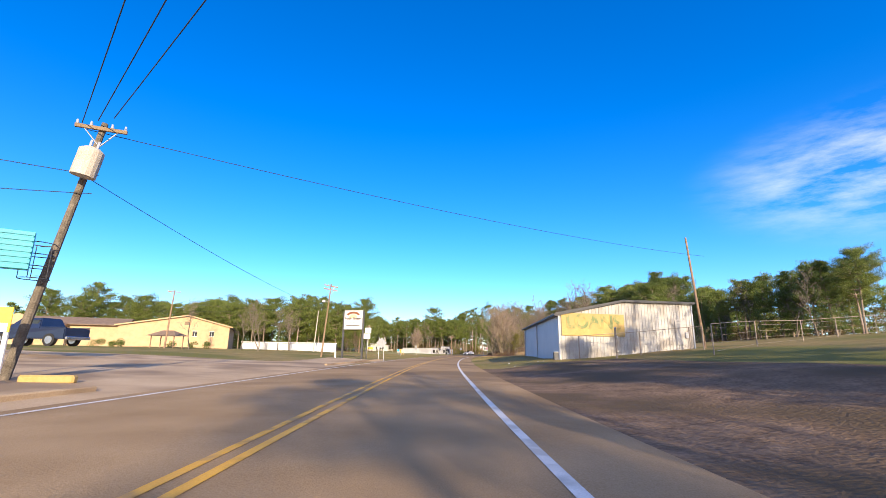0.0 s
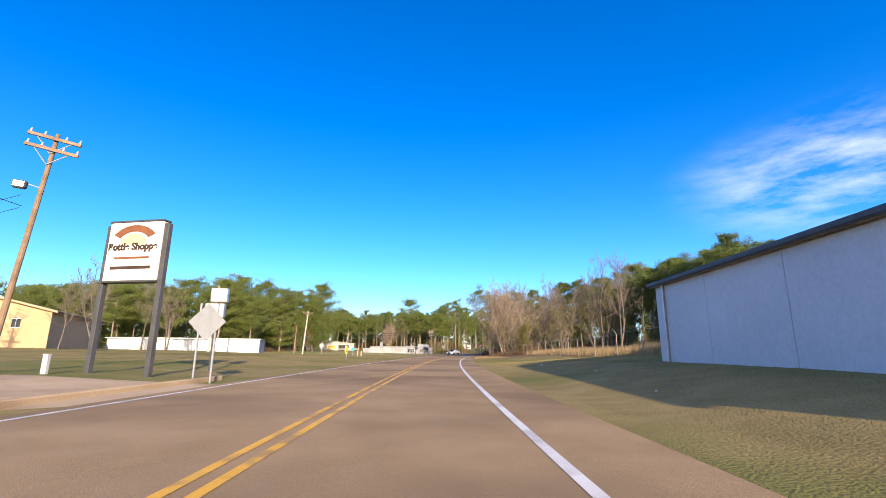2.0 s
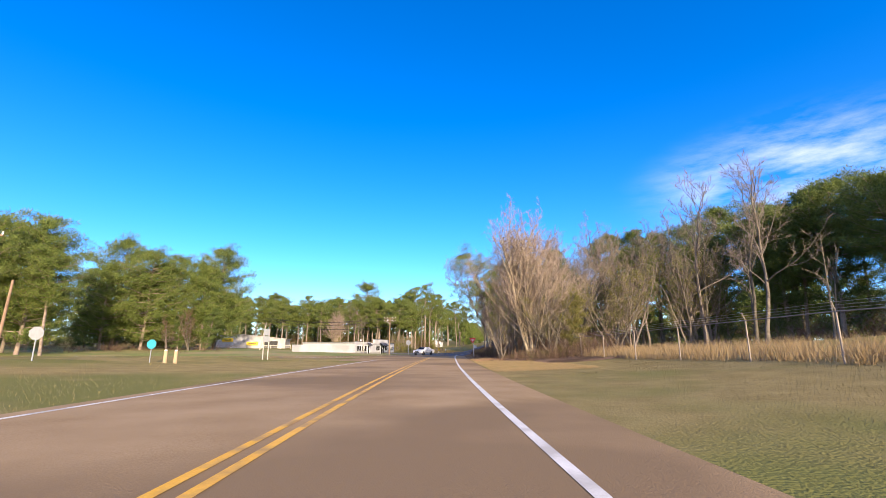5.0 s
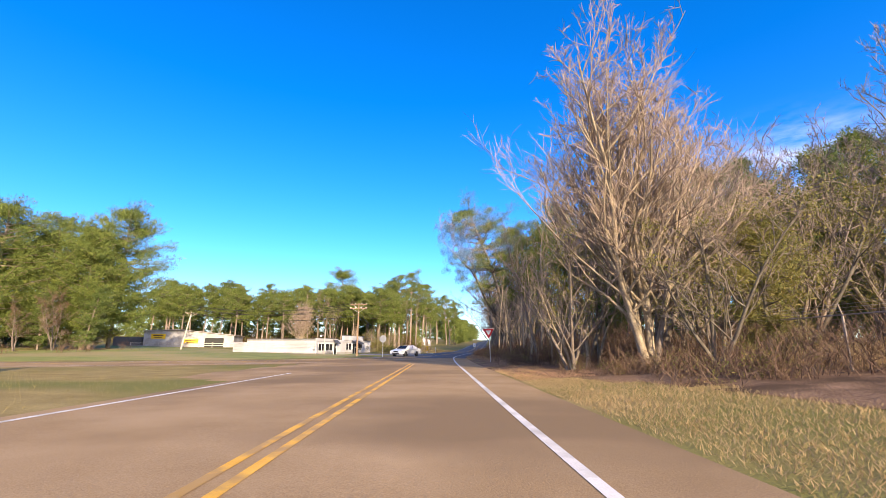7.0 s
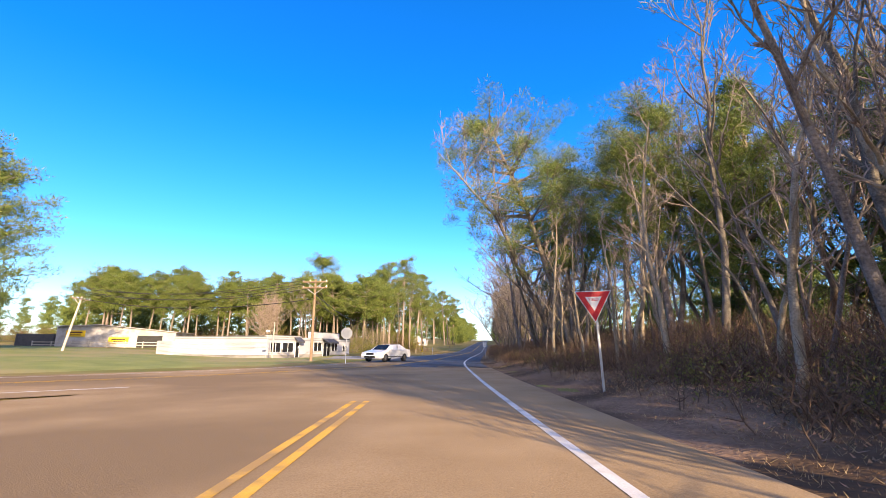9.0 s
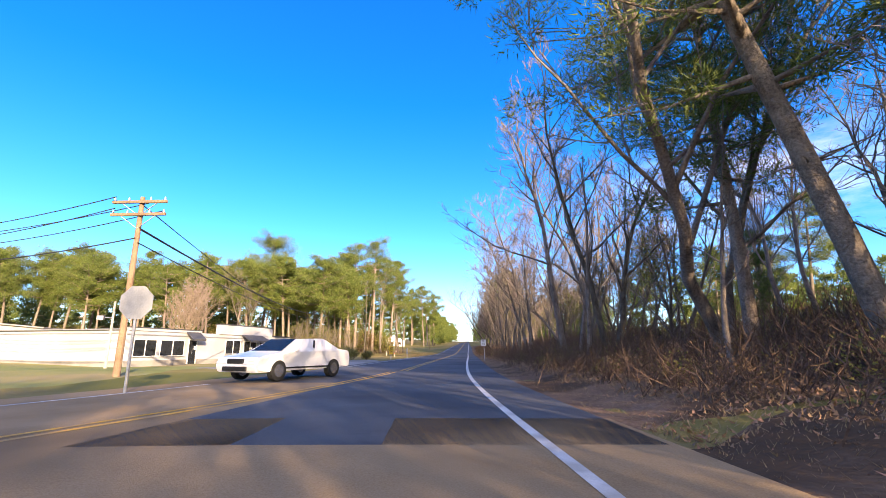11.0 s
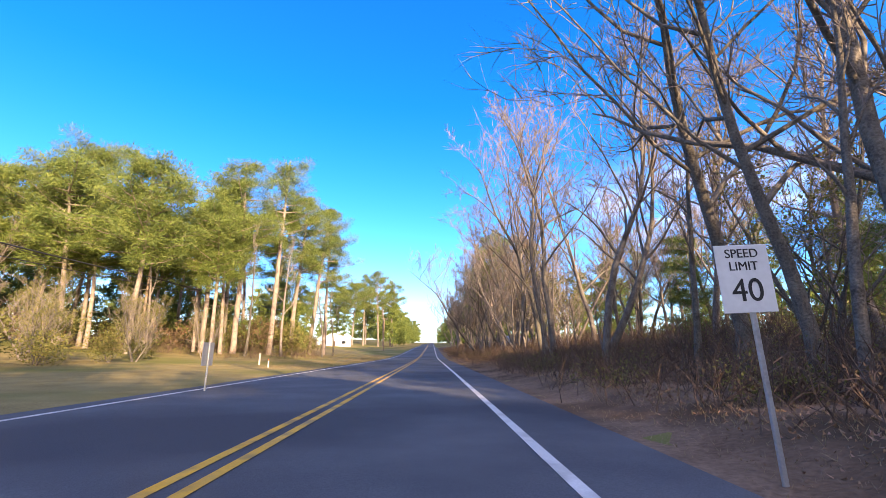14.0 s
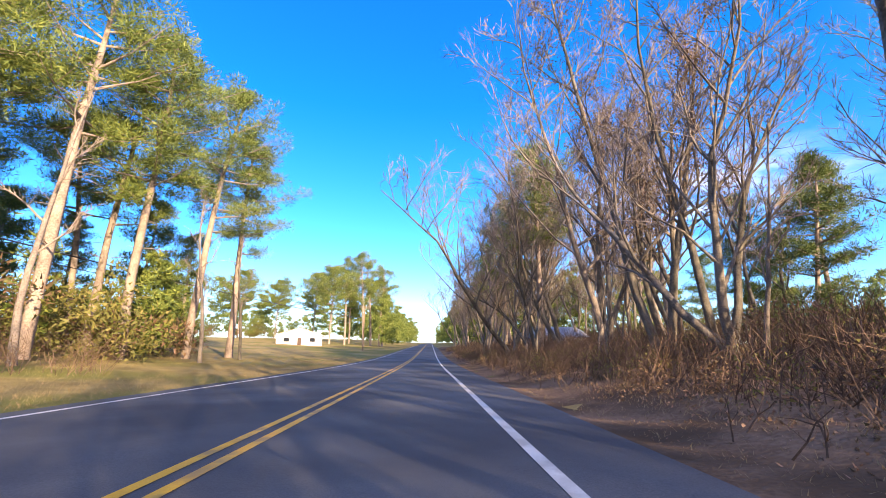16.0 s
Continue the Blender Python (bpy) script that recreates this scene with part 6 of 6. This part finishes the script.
def body_shell(outline, half, tuck=0.12, belt=None):
    """A car body: side outline pushed across, drawn in above the belt line."""
    bm = prism(outline, -half, half)
    top = max(z for _, z in outline)
    if belt:
        for v in bm.verts:
            if v.co.z > belt:
                v.co.y *= 1 - tuck * 2 * (v.co.z - belt) / (top - belt)
    es = [e for e in bm.edges]
    bmesh.ops.bevel(bm, geom=es, offset=0.045, segments=2, affect="EDGES")
    return bm


def pickup():
    ob = thing("pickup_truck", facing(-26.3, 2.0, 176) @ Matrix.Translation((0, 0, 0.6)), "old dark blue pickup truck parked on the forecourt", "truck")
    part("body", body_shell([(-2.6, 0.45), (2.5, 0.45), (2.6, 0.75), (2.55, 1.05), (1.15, 1.12), (0.6, 1.68), (-0.75, 1.72), (-0.95, 1.12), (-2.6, 1.1)], 0.95, 0.13, 1.12), M_TRUCK, ob)
    part("side_glass", boxes(((-0.1, 0, 1.4), (1.25, 1.72, 0.38)), bevel=0.05), M_GLASS, ob)
    part("bumper", boxes(((2.66, 0, 0.5), (0.14, 1.8, 0.2)), ((-2.68, 0, 0.5), (0.14, 1.8, 0.2)), bevel=0.03), M_CHROME, ob)
    for y in (-0.65, 0.65):
        part("headlight", rods(((2.58, y, 0.8), (2.66, y, 0.8), 0.12), sides=12), M_LAMPG, ob)
    for x in (-1.65, 1.6):
        for y in (-0.85, 0.85):
            wheel(ob, x, y, 0.38, 0.38, 0.24)
    part("bed_rail", boxes(((-1.8, 0.88, 1.14), (1.6, 0.1, 0.06)), ((-1.8, -0.88, 1.14), (1.6, 0.1, 0.06)), bevel=0.015), M_TRUCK, ob)


pickup()


def corner_signs():
    ob = thing("awning_sign", facing(-13.6, -15.5, 35) @ Matrix.Scale(0.88, 4), "teal slatted metal sign on white posts", "sign")
    part("panel", boxes(((0, 0, 4.1), (3.0, 0.25, 1.25)), bevel=0.03), M_TEAL, ob)
    for k in range(7):
        part("slat", boxes(((0, -0.14, 3.56 + k * 0.18), (3.02, 0.03, 0.13)), bevel=0.008), M_TEAL, ob)
    for x in (-0.9, 0.5):
        part("post", rods(((x, 0, -0.2), (x, 0, 3.5), 0.1), sides=10), M_SIGNW, ob)
    pb = thing("notice_board", facing(-12.8, -15.2, 30) @ Matrix.Scale(0.88, 4), "yellow and red notice board on white posts", "sign")
    part("board", boxes(((0, 0, 1.9), (0.95, 0.06, 0.75)), bevel=0.01), M_SIGNY, pb, "yellow board")
    part("panel", boxes(((-0.2, -0.04, 1.8), (0.4, 0.02, 0.42)), bevel=0.005), M_REDP, pb, "red panel")
    part("lower_panel", boxes(((0.22, -0.04, 1.66), (0.4, 0.02, 0.26)), bevel=0.005), M_SIGNW, pb)
    for x in (-0.4, 0.05, 0.4):
        part("post", rods(((x, 0.06, -0.2), (x, 0.06, 1.6), 0.07), sides=8), M_SIGNW, pb)
    cg = thing("ladder_cage", facing(-12.9, -14.1, 0) @ Matrix.Scale(0.88, 4), "black wire cage round the pole", "cage")
    for z in (3.3, 3.7, 4.1, 4.5):
        t = Tubes()
        t.tube([Vector((math.cos(a) * 0.42, math.sin(a) * 0.42, z)) for a in np.linspace(0, 2 * math.pi, 17)], [0.015] * 17, 4)
        h = new("hoop", mesh_from("hoop", t.v, t.f, M_TRIM))
        h.parent = cg
    for k in range(5):
        a = k * 1.257
        part("bar", rods(((math.cos(a) * 0.42, math.sin(a) * 0.42, 3.3), (math.cos(a) * 0.42, math.sin(a) * 0.42, 4.5), 0.012), sides=4), M_TRIM, cg)
    part("strut", rods(((0, 0, 3.4), (0.42, 0, 3.4), 0.012), ((0, 0, 4.4), (0.42, 0, 4.4), 0.012), sides=4), M_TRIM, cg)
    st = thing("parking_block", facing(-11.9, -14.1, 10), "yellowish concrete parking block", "parking block")
    part("block", boxes(((0, 0, 0.1), (1.4, 0.25, 0.24)), bevel=0.05), M_BANNER, st)


corner_signs()


# ---------------------------------------------------------------- white saloon at the junction
def saloon():
    a = math.degrees(math.atan2(-0.8, -0.6))
    ob = thing("car", Matrix.Translation((10.5, 152.8, 0.03)) @ Matrix.Rotation(radians(a), 4, "Z"), "white four-door saloon car on the highway curve", "car")
    part("body", body_shell([(-2.45, 0.38), (2.4, 0.3), (2.5, 0.55), (2.38, 0.78), (1.15, 0.98), (0.35, 1.42), (-1.05, 1.46), (-1.85, 1.05), (-2.42, 1.0), (-2.5, 0.7)], 0.93, 0.13, 0.98), M_CARW, ob)
    gl = part("side_glass", body_shell([(-1.45, 1.0), (0.85, 1.0), (0.28, 1.37), (-1.0, 1.4)], 0.89, 0.1, 1.0), M_GLASS, ob, "dark tinted windows")
    part("pillar", boxes(((-0.3, 0.86, 1.18), (0.07, 0.04, 0.4)), ((-0.3, -0.86, 1.18), (0.07, 0.04, 0.4)), bevel=0.01), M_BLACK, gl)
    bm = bmesh.new()
    bm.faces.new([bm.verts.new(p) for p in ((1.2, -0.72, 1.0), (1.2, 0.72, 1.0), (0.42, 0.6, 1.42), (0.42, -0.6, 1.42))])
    bmesh.ops.solidify(bm, geom=bm.faces[:], thickness=0.03)
    part("windscreen", bm, M_GLASS, ob, "dark windscreen")
    part("grille", boxes(((2.47, 0, 0.66), (0.06, 0.75, 0.16)), ((2.5, 0, 0.42), (0.06, 1.1, 0.14)), bevel=0.02), M_BLACK, ob, "black grille")
    for y in (-0.68, 0.68):
        part("headlight", boxes(((2.36, y, 0.7), (0.22, 0.34, 0.13)), bevel=0.03), M_LAMPG, ob)
        part("mirror", boxes(((0.75, y * 1.47, 1.02), (0.14, 0.18, 0.12)), bevel=0.03), M_CARW, ob)
        part("sill_trim", boxes(((0, y * 1.36, 0.42), (2.4, 0.03, 0.06)), bevel=0.01), M_BLACK, ob)
    for x in (-1.42, 1.48):
        for y in (-0.84, 0.84):
            wheel(ob, x, y, 0.34, 0.34, 0.22)


saloon()


# ---------------------------------------------------------------- far houses, litter
def house(x, y, rz, s, wall, label):
    ob = thing("house", facing(x, y, rz) @ Matrix.Scale(s, 4), label, "house")
    part("wall", prism([(-6, -0.8), (6, -0.8), (6, 2.6), (0, 4.4), (-6, 2.6)], 0, 8), wall, ob)
    part("roof", prism([(-6.5, 2.4), (-6.5, 2.6), (0, 4.7), (6.5, 2.6), (6.5, 2.4), (0, 4.45)], -0.4, 8.4), M_METALR, ob, "grey roof")
    for k in (-3.4, 3.4):
        w = part("window", boxes(((k, -0.04, 1.4), (1.4, 0.08, 1.1)), bevel=0.01), M_GLASS, ob)
        part("lintel", boxes(((k, -0.09, 2.0), (1.6, 0.06, 0.1)), bevel=0.01), M_SIGNW, w)
        part("sill", boxes(((k, -0.09, 0.8), (1.6, 0.06, 0.1)), bevel=0.01), M_SIGNW, w)
    part("door", boxes(((0, -0.04, 0.9), (1.0, 0.08, 2.1)), bevel=0.01), M_RUST, ob)


house(30.0, 315, 0, 0.8, M_WALLW, "low white house across the field")
house(66, 264, 80, 0.7, M_WALLW, "pale house glimpsed through the trees")

lr = random.Random(12)
for k in range(16):
    y = lr.uniform(5, 60) if k < 8 else lr.uniform(165, 240)
    x, yy = side_point(ROAD, y, lr.uniform(5.5, 10.0))
    ob = thing("litter", Matrix.Translation((x, yy, hz(x, yy) + 0.01)) @ Matrix.Rotation(lr.uniform(0, 6), 4, "Z"), "crumpled white litter on the verge", "litter", "litter on the verge")
    bm = bmesh.new()
    bmesh.ops.create_icosphere(bm, subdivisions=2, radius=lr.uniform(0.03, 0.075))
    for v in bm.verts:
        v.co = Vector((v.co.x * 1.3, v.co.y, v.co.z * 0.5)) * (1 + 0.3 * noise.noise(v.co * 14 + Vector((k, 0, 0))))
    part("paper", bm, M_SIGNW, ob)
